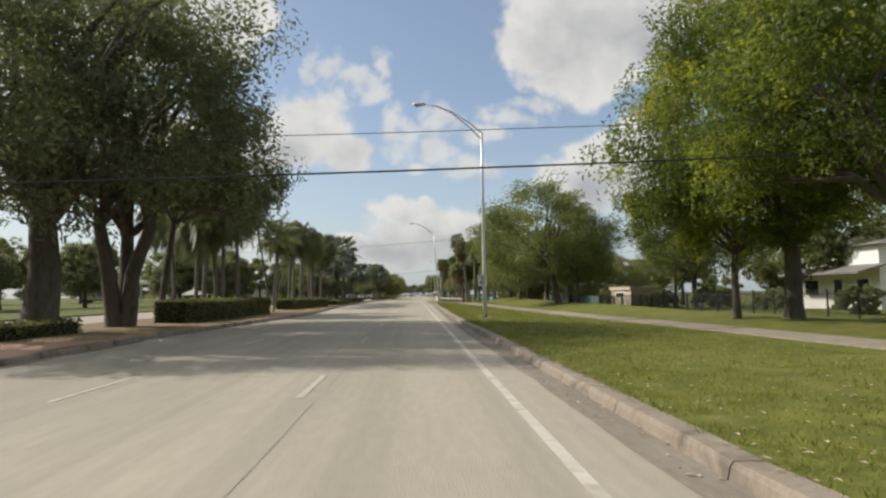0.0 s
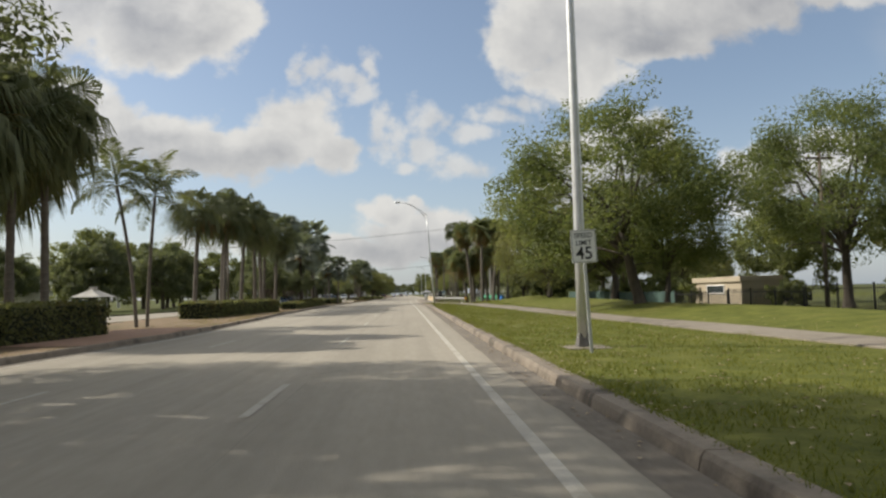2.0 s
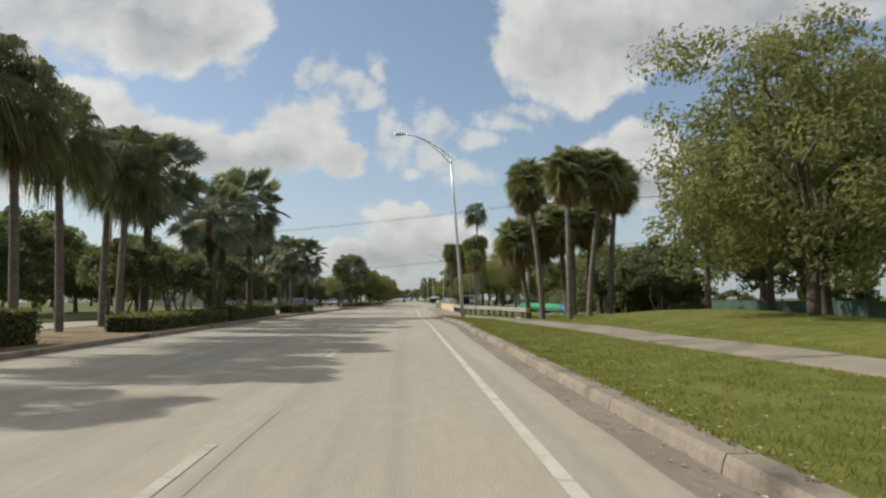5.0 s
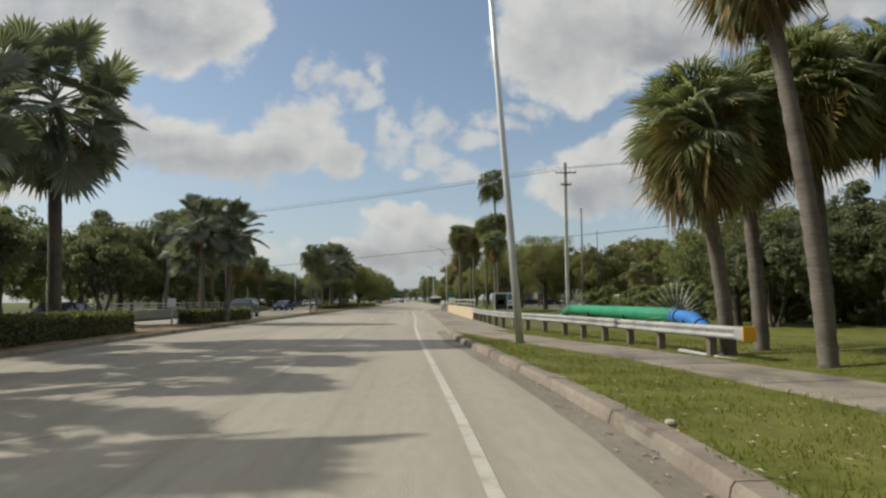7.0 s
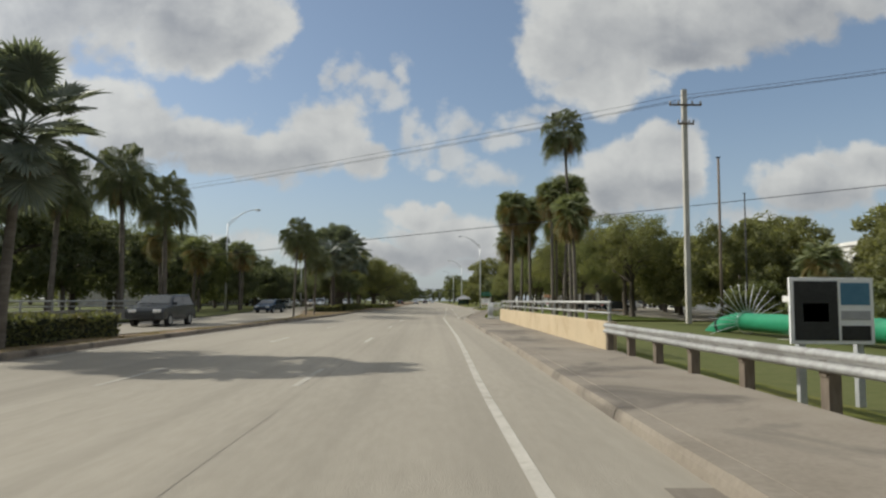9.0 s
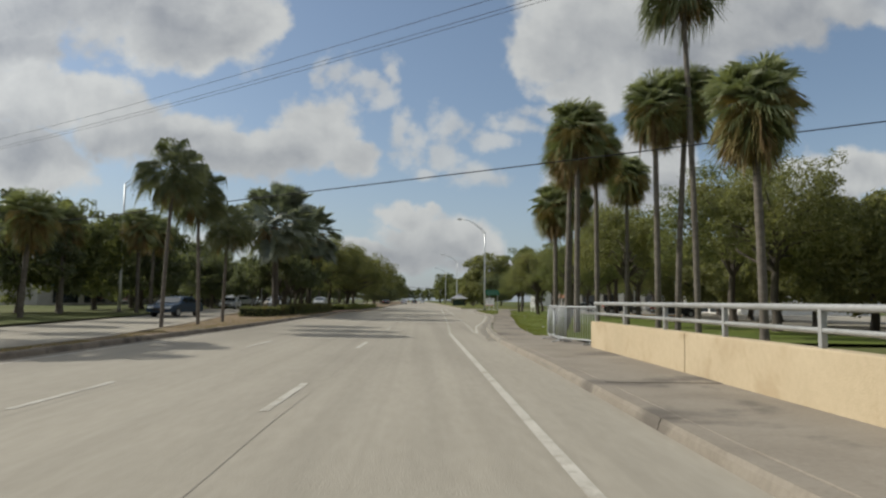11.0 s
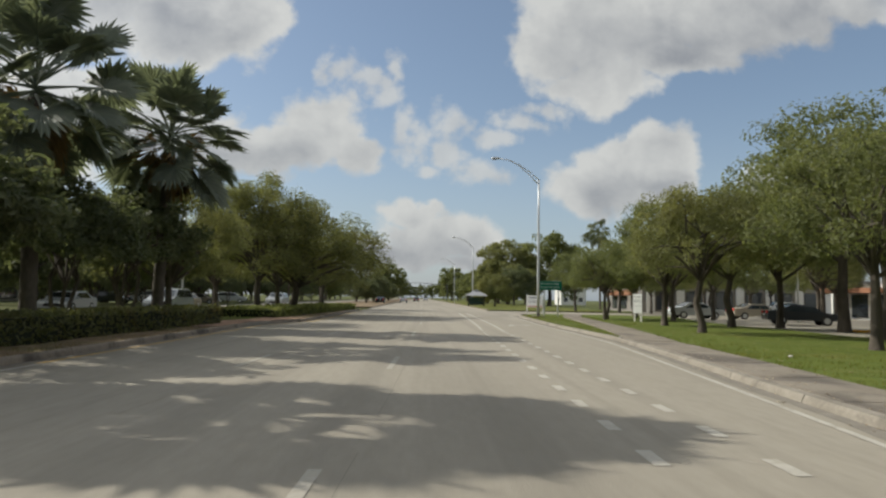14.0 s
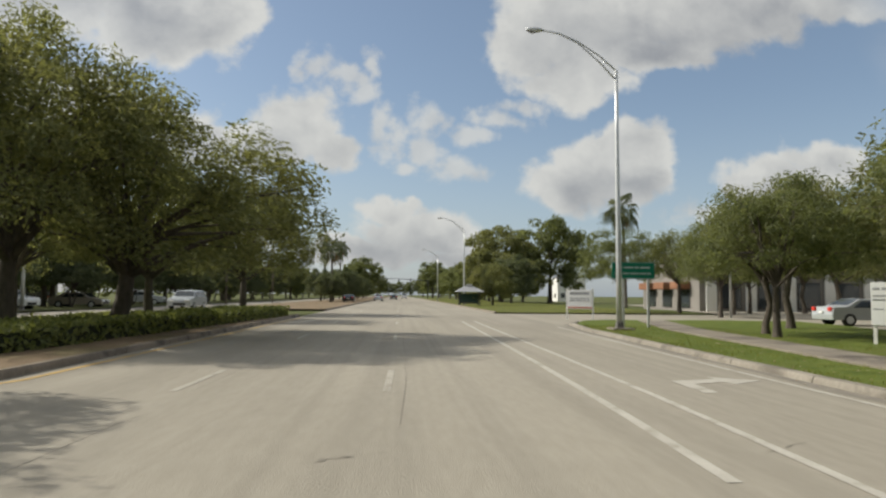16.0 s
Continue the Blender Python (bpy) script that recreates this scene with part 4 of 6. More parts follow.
tree("fresh_a", 15.6, 28.0, scale=1.2, tall=1.05, turn=20, label=fresh, group="verge trees")
tree("fresh_c", 13.7, 29.0, turn=70, label="rounded shade tree with yellow-green crown and knobbly trunk", group="verge trees")
tree("fresh_a", 14.6, 20.0, scale=1.1, turn=150, label=fresh, group="verge trees")
tree("fresh_b", 13.0, 61.2, z=.4, scale=1.24, turn=10, tall=.83, lean=-12, label="broad green tree with bare limbs showing on the verge", group="verge trees")
tree("fresh_b", 14.75, 61.9, z=.4, scale=.62, turn=130, tall=1.1, lean=4, label="smaller pale-barked tree beside the broad one", group="verge trees")
tree("olive_a", 13.2, 85.0, z=.4, scale=.95, turn=40, tall=1.08, label="bushy olive-green tree on the grassy rise", group="verge trees")
for i, (x, y, s, k) in enumerate(((18.0, 92, 1.2, "mid_a"), (19.5, 99, 1.2, "oak_b"), (20, 88, 1.3, "mid_a"), (26, 112, 1.1, "mid_a"))):
    tree(k, x, y, z=.35, scale=s, turn=57 * i, label="green shade tree standing on the verge", group="verge trees")
for i, (x, y, s) in enumerate(((26.6, 64, 1.15), (31, 78, .8), (28, 92, .65), (33, 52, .9), (36, 104, .65), (29, 112, 1.0), (40, 70, 1.0), (42, 128, .75))):
    tree("far_a" if i % 2 else "far_c" if i > 3 else "fresh_b" if i == 0 else "olive_a", x, y, 0, s, 71 * i, label="leafy green tree behind the fence", group="trees behind the fence")

sab = "cabbage palm with a dense round head and dry skirt"
for i, (x, y, h, dx, dy) in enumerate(((7.95, 102.7, 7.8, -.65, .6), (8.8, 99.6, 7.9, .2, 1.0), (10.2, 100.9, 7.6, .8, -.4), (12.3, 104.0, 7.7, .5, 0), (7.7, 105.8, 4.5, -.9, -.7), (8.6, 106.1, 4.9, -.3, 0),
                                       (10.2, 106.2, 5.3, -.6, -.6), (11.4, 105.5, 5.6, .2, 0), (11.0, 107.6, 6.4, 0, .3), (16.6, 100.2, 5.8, 0, 0))):
    palm("sabal", x, y, h, z=lawn_z(x, y), seed=i, size=1.0, fronds=84, dead=30, r=.17, label=sab, group="cabbage palms", low=-78, lean=(dx, dy))
for i, (x, y, h, dx, dy) in enumerate(((7.85, 181.0, 6.6, .1, .6), (7.2, 175.1, 8.6, .4, .8), (7.0, 172.1, 8.8, .1, .3), (12.8, 183.6, 8.8, 0, 0), (9.97, 161.7, 6.9, -.2, 0), (10.0, 170.4, 9.4, 0, .2), (11.0, 170.9, 9.9, .5, 0),
                                       (9.2, 177.0, 9.0, 0, .3), (9.4, 184.5, 7.4, .2, 0))):
    palm("sabal", x, y, h, seed=40 + i, size=1.0, fronds=80, dead=18, r=.135, label=sab, group="cabbage palms", low=-72, lean=(dx, dy))
palm("fountain", 11.3, 169.5, 14.7, seed=70, size=1.1, fronds=26, dead=9, bend=.5, r=.13, label="very tall slender fan palm", group="tall palms")
palm("fountain", -24.5, 171.0, 11.0, seed=71, size=1.0, fronds=24, dead=8, bend=.6, r=.13, label="tall slender fan palm behind the opposite road", group="tall palms")
for i, (x, y, h) in enumerate(((-11.75, 56.2, 6.4), (-11.5, 56.8, 6.0))):
    palm("queen", x, y, h, seed=80 + i, size=.95, fronds=15, dead=0, lean=((-.95, .1), (.25, .2))[i], r=.085, label="slender feather palm with drooping fronds", group="feather palms", low=-30)
for i, (x, y, h) in enumerate(((-12.7, 50.3, 7.9), (-13.6, 49.6, 7.3), (-13.4, 47.4, 7.1), (-14.1, 46.8, 7.3), (-14.9, 47.8, 7.1), (-17.8, 52, 7.3), (-16.5, 55, 7.1))):
    palm("fountain", x, y, h, seed=90 + i, size=1.25, fronds=40, dead=4, bend=.4, r=.15, label="dark fountain palm with shaggy hanging fronds", group="fountain palms", low=-62)
for i, (x, y, h) in enumerate(((-15.2, 76.0, 7.6), (-14.0, 79.5, 7.8), (-15.0, 82.5, 8.4), (-14.2, 86.0, 8.4), (-13.4, 88.0, 7.8), (-13.6, 91.5, 7.8), (-13.0, 95.5, 7.4), (-14.6, 97.5, 7.8))):
    palm("fountain", x, y, h, seed=110 + i, size=1.1, fronds=32, dead=6, bend=.4, r=.17, label="fan palm with a shaggy head on the median", group="median palms", low=-72)
for i, (x, y, h) in enumerate(((-11.9, 116.4, 8.2), (-12.0, 106.6, 6.3), (-12.6, 110.6, 6.3), (-14.2, 101.6, 7.9))):
    palm("fan", x, y, h, seed=130 + i, size=(1.46, 1.12, 1.16, 1.24)[i], fronds=(42, 30, 32, 34)[i], dead=4, bend=.3, r=.26, label="stout silvery fan palm on the median", group="silver palms", low=-70)
for i, (x, y, h, dx) in enumerate(((-11.6, 133.0, 5.7, -.2), (-10.4, 134.0, 5.3, .3), (-12.3, 135.2, 4.5, -.5))):
    palm("fan", x, y, h, seed=170 + i, size=.9, fronds=32, dead=6, r=.14, label="fan palm with shaggy grey-green head at the bridge end", group="bridge palms", low=-52, lean=(dx, 0))
for i, (x, y, h) in enumerate(((-20.5, 163.0, 9.4), (-18.8, 166, 8.2), (-22.5, 158, 8.0))):
    palm("fountain", x, y, h, seed=140 + i, size=1.2, fronds=32, dead=5, bend=.3, r=.18, label="fan palm beyond the opposite road", group="palms beyond", low=-50)
for i, (x, y, h) in enumerate(((-10.5, 170.9, 6.3), (-10.2, 174.6, 6.0), (-10.1, 178.2, 4.9))):
    palm("fountain", x, y, h, seed=150 + i, size=.8, fronds=34, dead=6, bend=.25, r=.085, label="slender palm in the narrow median", group="slender median palms", low=-45)
for i, (x, y, h) in enumerate(((-10.6, 193.4, 6.6), (-11.8, 203.0, 7.1), (-10.9, 210.5, 7.4))):
    palm("fan", x, y, h, seed=160 + i, size=1.38, fronds=42, dead=13, bend=.2, r=.25, label="stout silvery fan palm on the median", group="silver palms", low=-58)

for i, (k, x, y, s) in enumerate((("oak_a", 15.4, 192.4, 1.3), ("oak_b", 13.8, 203.0, 1.0), ("oak_a", 12.4, 212.6, 1.0), ("oak_b", 14.0, 221.7, 1.0), 
                                  ("oak_a", 13.9, 233.6, .8), ("oak_b", 13.2, 231.6, .78), ("oak_a", 17.4, 220.5, 1.15), ("oak_a", 17.6, 229.9, 1.0), ("oak_b", 19.5, 202.0, 1.25),
                                  ("oak_a", 19, 210, 1.3), ("oak_b", 21, 222, 1.2), ("oak_a", 17.5, 238, 1.0), ("oak_b", 22.0, 217.5, 1.65), ("oak_b", 20, 185, 1.4), ("oak_a", 18, 176, 1.3))):
    tree(k, x, y, .1, s, 83 * i, label="small rounded oak on the mown verge", group="verge oaks")
for i, (x, y, s) in enumerate(((30, 215, .9), (37, 224, .95), (31, 205, .85), (24, 168, .8), (31, 176, .95), (26, 186, .85), (36, 190, 1.05), (30, 198, .9), (38, 168, 1.0), (23, 176, .75), (33, 160, .75))):
    tree("far_c", x, y, 0, s, 47 * i, label="olive-leaved tree behind the palms", group="trees behind the palms")
mo = "spreading olive-green oak on the planted median"
tree("oak_c", -11.2, 228.6, scale=.95, turn=15, tall=1.05, label=mo, group="median oaks")
tree("oak_c", -9.6, 232.2, scale=1.2, turn=260, tall=.72, lean=9, label="smaller olive-green oak leaning over the kerb", group="median oaks")
tree("oak_c", -12.8, 216.8, scale=.76, turn=310, label="small olive-leaved oak beside the brick paving", group="median oaks")
tree("oak_c", -17.6, 240.5, scale=.9, turn=200, label=mo, group="median oaks")
tree("oak_c", -13.5, 246.0, scale=.95, turn=80, label=mo, group="median oaks")
tree("oak_c", -11.0, 257.0, scale=1.0, turn=120, label=mo, group="median oaks")
for i, (x, y) in enumerate(((-15.5, 217.5), (-14.6, 220.5), (-12.0, 210.0), (-13.6, 200), (-11.8, 205), (-11.0, 197.5))):
    tree("bush", x, y, .1, 1.0 + .12 * (i % 3), 67 * i, label="dense low dark tree in the median", group="median bushes", name="small_tree")
for i, (x, y, s) in enumerate(((-16, 129.4, 1.2), (-19, 133, 1.3), (-14.0, 113.5, 1.1), (-16.5, 108, 1.2), (-13.0, 104.0, .9), (-22, 128, 1.4), (-14.5, 100, 1.0))):
    tree("bush", x, y, .1, s, 41 * i, label="dense low dark tree in the median", group="median bushes", name="small_tree")
rngp = np.random.default_rng(5)
for i, (x, y, s) in enumerate(((19, 266.5, 1.0), (25, 268, 1.1), (31, 267, 1.0), (37, 268.5, 1.15), (44, 267, 1.0), (51, 268, 1.1), (24, 238, 1.0), (29, 231, 1.1), (34, 240, 1.1), (40, 232, 1.2), (23, 256, .95), (29, 252, 1.0), (36, 256, 1.0), (43, 252, 1.1), (27, 262, .9))):
    tree("oak_a" if i % 2 else "oak_b", x, y, .05, s, 59 * i, label="rounded oak standing before the shops", group="shop oaks")
for i in range(62):     # belt behind the opposite carriageway
    y = -10 + i * 7.4 + rngp.uniform(-2, 2)
    x = (-42 if y < 100 else -30 if y < 160 else -25.5 if y < 235 else -29) - rngp.uniform(0, 9)
    tree(("far_b", "far_a", "far_b")[i % 3], x, y, 0, rngp.uniform(.75, 1.05), rngp.uniform(0, 360), label="dark leafy tree behind the opposite carriageway", group="trees beyond the road")
for i in range(16):     # low bushes along the far edge of the opposite carriageway
    tree("bush", -27.2 - rngp.uniform(0, 4), 232 + i * 7.5, .05, rngp.uniform(.8, 1.2), rngp.uniform(0, 360), label="dense dark bush beside the opposite carriageway", group="bushes beyond the road", name="small_tree")
for i, (x, y, h) in enumerate(((-23.0, 176, 6.2), (-22.0, 181, 5.4), (-24.5, 190, 6.0), (-21.8, 196, 6.4), (-26.0, 166, 7.4), (-23.5, 203, 6.6))):
    palm("sabal", x, y, h, seed=200 + i, size=1.1, fronds=40, dead=8, bend=.3, r=.16, label="cabbage palm beyond the opposite road", group="palms beyond")
for i in range(30):     # woods on the skyline west of the road
    tree(("far_b", "far_a", "far_c")[i % 3], -78 - rngp.uniform(0, 30), -25 + i * 13 + rngp.uniform(-4, 4), 0, rngp.uniform(.9, 1.25), rngp.uniform(0, 360), label="distant dark tree on the skyline", group="skyline trees")
for i in range(12):     # median rows far ahead
    tree("far_b", -11.5 - 3 * (i % 2), 322 + i * 12, 0, rngp.uniform(.5, .7), rngp.uniform(0, 360), label="dark tree in the far median", group="far median trees")
tree("far_c", 12.8, 302, 0, .62, 200, label="small olive-green tree before the white house", group="far verge trees")
for i in (4, 5, 6, 7, 8, 9, 10, 11, 12, 13, 14, 15, 16, 17):
    tree(("far_a", "far_b", "far_c")[i % 3], 15 + 4 * (i % 3) + i * .25, 282 + i * 12, 0, rngp.uniform(.8, 1.1), rngp.uniform(0, 360), label="green tree beside the far road", group="far verge trees")
tree("far_c", 21.5, 352, 0, 1.7, 30, label="broad domed tree beside the far road", group="far verge trees")
tree("far_a", 32, 352, 0, 1.75, 130, label="broad domed tree beside the far road", group="far verge trees")
for i, (x, y, h) in enumerate(((-20, 390, 15), (-17, 400, 14), (-12, 330, 9), (31, 300, 13))):
    palm("fountain", x, y, h, seed=190 + i, size=1.4, fronds=18, dead=3, bend=.4, r=.2, label="distant tall fan palm", group="far palms")
for i, (x, y) in enumerate(((-14, 470), (-20, 520), (14, 500), (20, 560), (26, 640), (-26, 600), (-16, 700), (18, 740), (-34, 760), (30, 820), (0, 950), (-12, 930), (12, 940), (-24, 900), (24, 910))):
    tree("far_b" if i % 2 else "far_a", x, y, 0, 1.5, 31 * i, label="distant tree at the end of the road", group="distant trees")

hd = "clipped green hedge with reddish tips on the median"
hedge([(-12.3, 35.6), (-11.15, 50.0)], 1.7, 1.15, hd, 1)
hedge([(-12.6, 66.9), (-11.3, 84.2)], 1.6, 1.0, hd, 2)
hedge([(-10.9, 91.0), (-11.0, 104.0)], 1.4, .65, hd, 3)
hedge([(-11.2, 105.5), (-11.6, 121.0)], 1.5, .85, hd, 4)
hedge([(-11.7, 130.5), (-10.9, 140.5)], 1.1, .75, hd, 5)
hedge([(-11.3, 188.2), (-10.3, 194.5)], 1.2, .6, hd, 6)
hedge([(-10.4, 196.5), (-9.6, 212.5)], 1.5, .7, hd, 7)
hedge([(-10.0, 220.4), (-8.3, 250.0)], 3.2, .5, "low bright-leaved ground cover along the median", 8, 120, .085, "cover_leaf")
hedge([(-13.5, 20.0), (-13.0, 27.0)], .8, .5, hd, 9)
# thicket beyond the canal bank
for i in range(34):
    y = 112 + i * 1.5
    tree("shrub", 20 + rngp.uniform(0, 12) - (y > 128) * 2.5, y, -.4, rngp.uniform(.5, .8) if y < 126 else rngp.uniform(.9, 1.6), rngp.uniform(0, 360), label="tangled green shrub on the canal bank", group="canal bank shrubs", name="shrub")
for i, (x, y, h) in enumerate(((25.4, 150.0, 6.3), (27.8, 148.0, 5.6), (24.0, 157.0, 4.0), (21.5, 143.0, 2.4), (26.0, 138.5, 2.8))):
    palm("sabal", x, y, h, z=-.4, seed=230 + i, size=.95, fronds=60, dead=8, bend=.4, r=.14, label="cabbage palm in the thicket on the canal bank", group="canal bank palms", low=-60)
for i in range(10):
    tree("shrub", 22 + rngp.uniform(0, 3), 28 + i * 9, 0, rngp.uniform(.8, 1.4), rngp.uniform(0, 360), label="green shrub beside the fence", group="fence shrubs", name="shrub")

for i, (k, x, y, q) in enumerate((("mid_a", 18.2, 126.5, .95), ("far_b", 22.5, 121.5, .7), ("far_c", 25.0, 130.0, .75), ("mid_a", 21.5, 129.0, .9), ("bush", 17.4, 121.5, 1.2), ("bush", 20.0, 117.0, 1.3))):
    tree(k, x, y, -.45, q, 77 * i, label="dense tangled tree on the canal bank", group="canal bank trees")

# grass blades along the kerb, in tufts
rng = np.random.default_rng(9)
gv, gf = [], []
for a, b, n, x0f, x1f in ((3, 120, 150000, lambda y: kr(y) + .22, lambda y: kr(y) + 7.0), (168, 240, 30000, lambda y: kr(y) + (1.7 if y < 204 else .24), lambda y: kr(y) + 6)):
    yy = rng.uniform(a, b, n); tt = rng.uniform(0, 1, n) ** 1.5
    gg, hh = rng.uniform(0, 6.28, n), rng.uniform(.02, .07, n)
    ln = rng.normal(size=(n, 2)) * .035
    for y, t, g, h, (lx, ly) in zip(yy, tt, gg, hh, ln):
        x = x0f(y) + (x1f(y) - x0f(y)) * t
        tuft = .55 + noise.noise((x * 1.3, y * 1.1, 4)) + .6 * noise.noise((x * 5.1, y * 4.3, 8))
        if tuft < .25 or (y > 204 and 0 < x - lerp(CORNER_IN, y) < 1.5): continue
        h *= min(1.5, .5 + tuft)
        z = lawn_z(x, y) if y < 118 else .075
        dx, dy = math.cos(g) * .008, math.sin(g) * .008
        q = len(gv)
        gv += [(x - dx, y - dy, z - .01), (x + dx, y + dy, z - .01), (x + lx, y + ly, z + h)]
        gf.append((q, q + 1, q + 2))
tagged(new("grass", raw("grass", gv, gf, M["blade"])), "short green grass blades on the verge", "grass", kind="stuff")

dv, df = [], []
for a, b, n in ((54, 86, 9000), (22, 44, 5000), (118, 208.5, 25000)):
    for y, t, g, h in zip(rng.uniform(a, b, n), rng.uniform(0, 1, n) ** 1.3, rng.uniform(0, 6.28, n), rng.uniform(.02, .07, n)):
        x = kl(y) - .2 - t * min(3.4, kl(y) - mf(y) - .4)
        if noise.noise((x * .9, y * .7, 6)) < -.1: continue
        dx, dy, q, z = math.cos(g) * .008, math.sin(g) * .008, len(dv), med_z(x, y)
        dv += [(x - dx, y - dy, z - .01), (x + dx, y + dy, z - .01), (x + dy * 5, y - dx * 5, z + h)]
        df.append((q, q + 1, q + 2))
tagged(new("dry_grass", raw("dry_grass", dv, df, M["blade_dry"])), "dry straw-coloured grass on the median soil", "grass", kind="stuff")

# ---- street furniture ----
def street_lamp(x, y, h, reach, label, lean=0.0, group="street lamps", side=-1, base=True):
    ob = thing("street_lamp", label, "street lamp", (x, y, 0.08), 0, group)
    if base:
        bm = boxed(-.42, -.5, -.1, .5, .42, .052, .015)
        part("footing", mesh("lamp_footing", bm, M["walk"]), ob, "dusty square concrete footing")
        bm = bmesh.new()
        bmesh.ops.create_cone(bm, cap_ends=True, segments=4, radius1=.21, radius2=.15, depth=.28, matrix=pose(0, 0, .2, 0, 0, 45))
        part("base", mesh("lamp_base", bm, M["roof"]), ob, "dark grey cast breakaway base")
    top = Vector((lean, 0, h))
    part("pole", tube_mesh("lamp_pole", [(lean * s, 0, -.05 + (h + .05) * s) for s in (0, .25, .5, .75, 1)], [.125, .112, .098, .085, .07], M["alu"], 14), ob)
    s = side
    rise = [(0, 0), (.22, .62), (.5, 1.22), (.75, 1.56), (.97, 1.68)]
    for n, z0 in enumerate((0.0, -.42)):
        pts = [top + Vector((s * reach * k, 0, z + z0 * (1 - k / .6) if k < .6 else z - .03 * n)) for k, z in rise]
        part("arm", tube_mesh("lamp_arm", pts, [.04, .036, .032, .03, .028], M["alu"], 8), ob)
    for k in (.16, .32):
        z = lerp(rise, k)
        part("brace", tube_mesh("lamp_brace", [top + Vector((s * reach * k, 0, z)), top + Vector((s * reach * k, 0, z - .42 * (1 - k / .6)))], .014, M["alu"], 6), ob)
    bm = bmesh.new()
    bmesh.ops.create_uvsphere(bm, u_segments=14, v_segments=8, radius=1, matrix=Matrix.Translation(top + Vector((s * (reach + .22), 0, 1.67))) @ Matrix.Diagonal((.40, .16, .11, 1)))
    head = part("lamp_head", mesh("lamp_head", bm, M["alu"], True), ob)
    bm = bmesh.new()
    bmesh.ops.create_uvsphere(bm, u_segments=12, v_segments=6, radius=1, matrix=Matrix.Translation(top + Vector((s * (reach + .30), 0, 1.60))) @ Matrix.Diagonal((.20, .12, .08, 1)))
    part("lens", mesh("lamp_lens", bm, M["sign_grey"], True), head)
    return ob


lamp = "tall aluminium street lamp with a truss arm"
street_lamp(4.05, 39.5, 10.75, 3.4, lamp + " beside the verge", lean=-.05)
street_lamp(4.02, 111.1, 11.3, 3.4, lamp + ", leaning slightly", lean=-.8, base=False)
street_lamp(9.15, 236.4, 11.0, 3.3, lamp + " beside a green sign", lean=-.05)
street_lamp(9.0, 304.0, 10.6, 3.3, lamp + " beside the far road")
street_lamp(9.0, 372.0, 10.6, 3.3, lamp + " beside the far road")
street_lamp(-24.0, 198.0, 10.4, 3.3, lamp + " beyond the opposite road", side=1)
street_lamp(-24.3, 140.0, 10.4, 3.3, lamp + " beyond the opposite road", side=1)
street_lamp(-26.5, 258.0, 10.2, 3.3, lamp + " beyond the opposite road", side=1)


def letters(text, size, mat):
    cu = bpy.data.curves.new("text", "FONT")
    cu.body, cu.size, cu.align_x, cu.align_y, cu.extrude = text, size, "CENTER", "CENTER", 0.001
    cu.offset = size * 0.014
    tmp = bpy.data.objects.new("text", cu)
    scene.collection.objects.link(tmp)
    me = bpy.data.meshes.new_from_object(tmp.evaluated_get(bpy.context.evaluated_depsgraph_get()))
    bpy.data.objects.remove(tmp)
    me.materials.clear()
    me.materials.append(mat)
    return me


FACE = pose(0, 0, 0, 90, 0, 0)      # lays flat lettering up, facing -y
sg = thing("speed_limit_sign", "white speed limit sign on a steel channel post", "road sign", (3.9, 38.3, .02), 0)
sg.matrix_basis = pose(3.9, 38.3, .02, 0, -2.5, 0)
part("post", mesh("post", boxed(-.03, .0, -.1, .03, .045, 2.5, .006), M["steel"]), sg)
plate = part("plate", mesh("plate", boxed(-.255, -.012, 1.86, .255, -.002, 2.52, .004), M["sign_white"]), sg)
bm = bmesh.new()
for a in ((-.242, 1.875, .242, 1.885), (-.242, 2.495, .242, 2.505), (-.242, 1.885, -.232, 2.495), (.232, 1.885, .242, 2.495)):
    box(bm, a[0], -.0165, a[1], a[2], -.0125, a[3])
part("border", mesh("border", bm, M["sign_black"]), plate)
for body, z, size in (("SPEED", 2.40, .13), ("LIMIT", 2.255, .13), ("45", 2.04, .32)):
    part("lettering", letters(body, size, M["sign_black"]), plate, m=Matrix.Translation((0, -.0155, z)) @ FACE @ Matrix.Diagonal((1.05, 1.1, 1, 1)))


def post_sign(name, x, y, turn, wide, low, high, posts, face, label, bars=(), post_mat="alu", top=0.0):
    ob = thing(name, label, "sign", (x, y, .08), turn)
    for px in posts:
        part("post", mesh("post", boxed(px - .05, .0, -.1, px + .05, .09, high + top, .01), M[post_mat]), ob)
    panel = part("panel", mesh("panel", boxed(-wide / 2, -.045, low, wide / 2, -.003, high, .008), M[face]), ob)
    for mat, x0, z0, x1, z1 in bars:
        part("bar", mesh("bar", boxed(x0, -.052, z0, x1, -.047, z1), M[mat]), panel)
    return ob


def bar_rows(x0, x1, rows, mat, seed):
    rr = np.random.default_rng(seed)
    out = []
    for z, h in rows:
        x = x0
        while x < x1 - .1:
            ww = min(x1 - x, rr.uniform(.15, .45))
            out.append((mat, x, z, x + ww, z + h))
            x += ww + .06
    return out


post_sign("street_guide_sign", 10.45, 238.4, 0, 1.95, 2.15, 2.9, (-.45, .7), "sign_green", "green guide sign with white lines of lettering on two posts",
          bar_rows(-.8, .8, ((2.62, .08), (2.35, .08)), "sign_dim", 1) + [("sign_dim", -.95, 2.17, .95, 2.185), ("sign_dim", -.95, 2.865, .95, 2.88)])
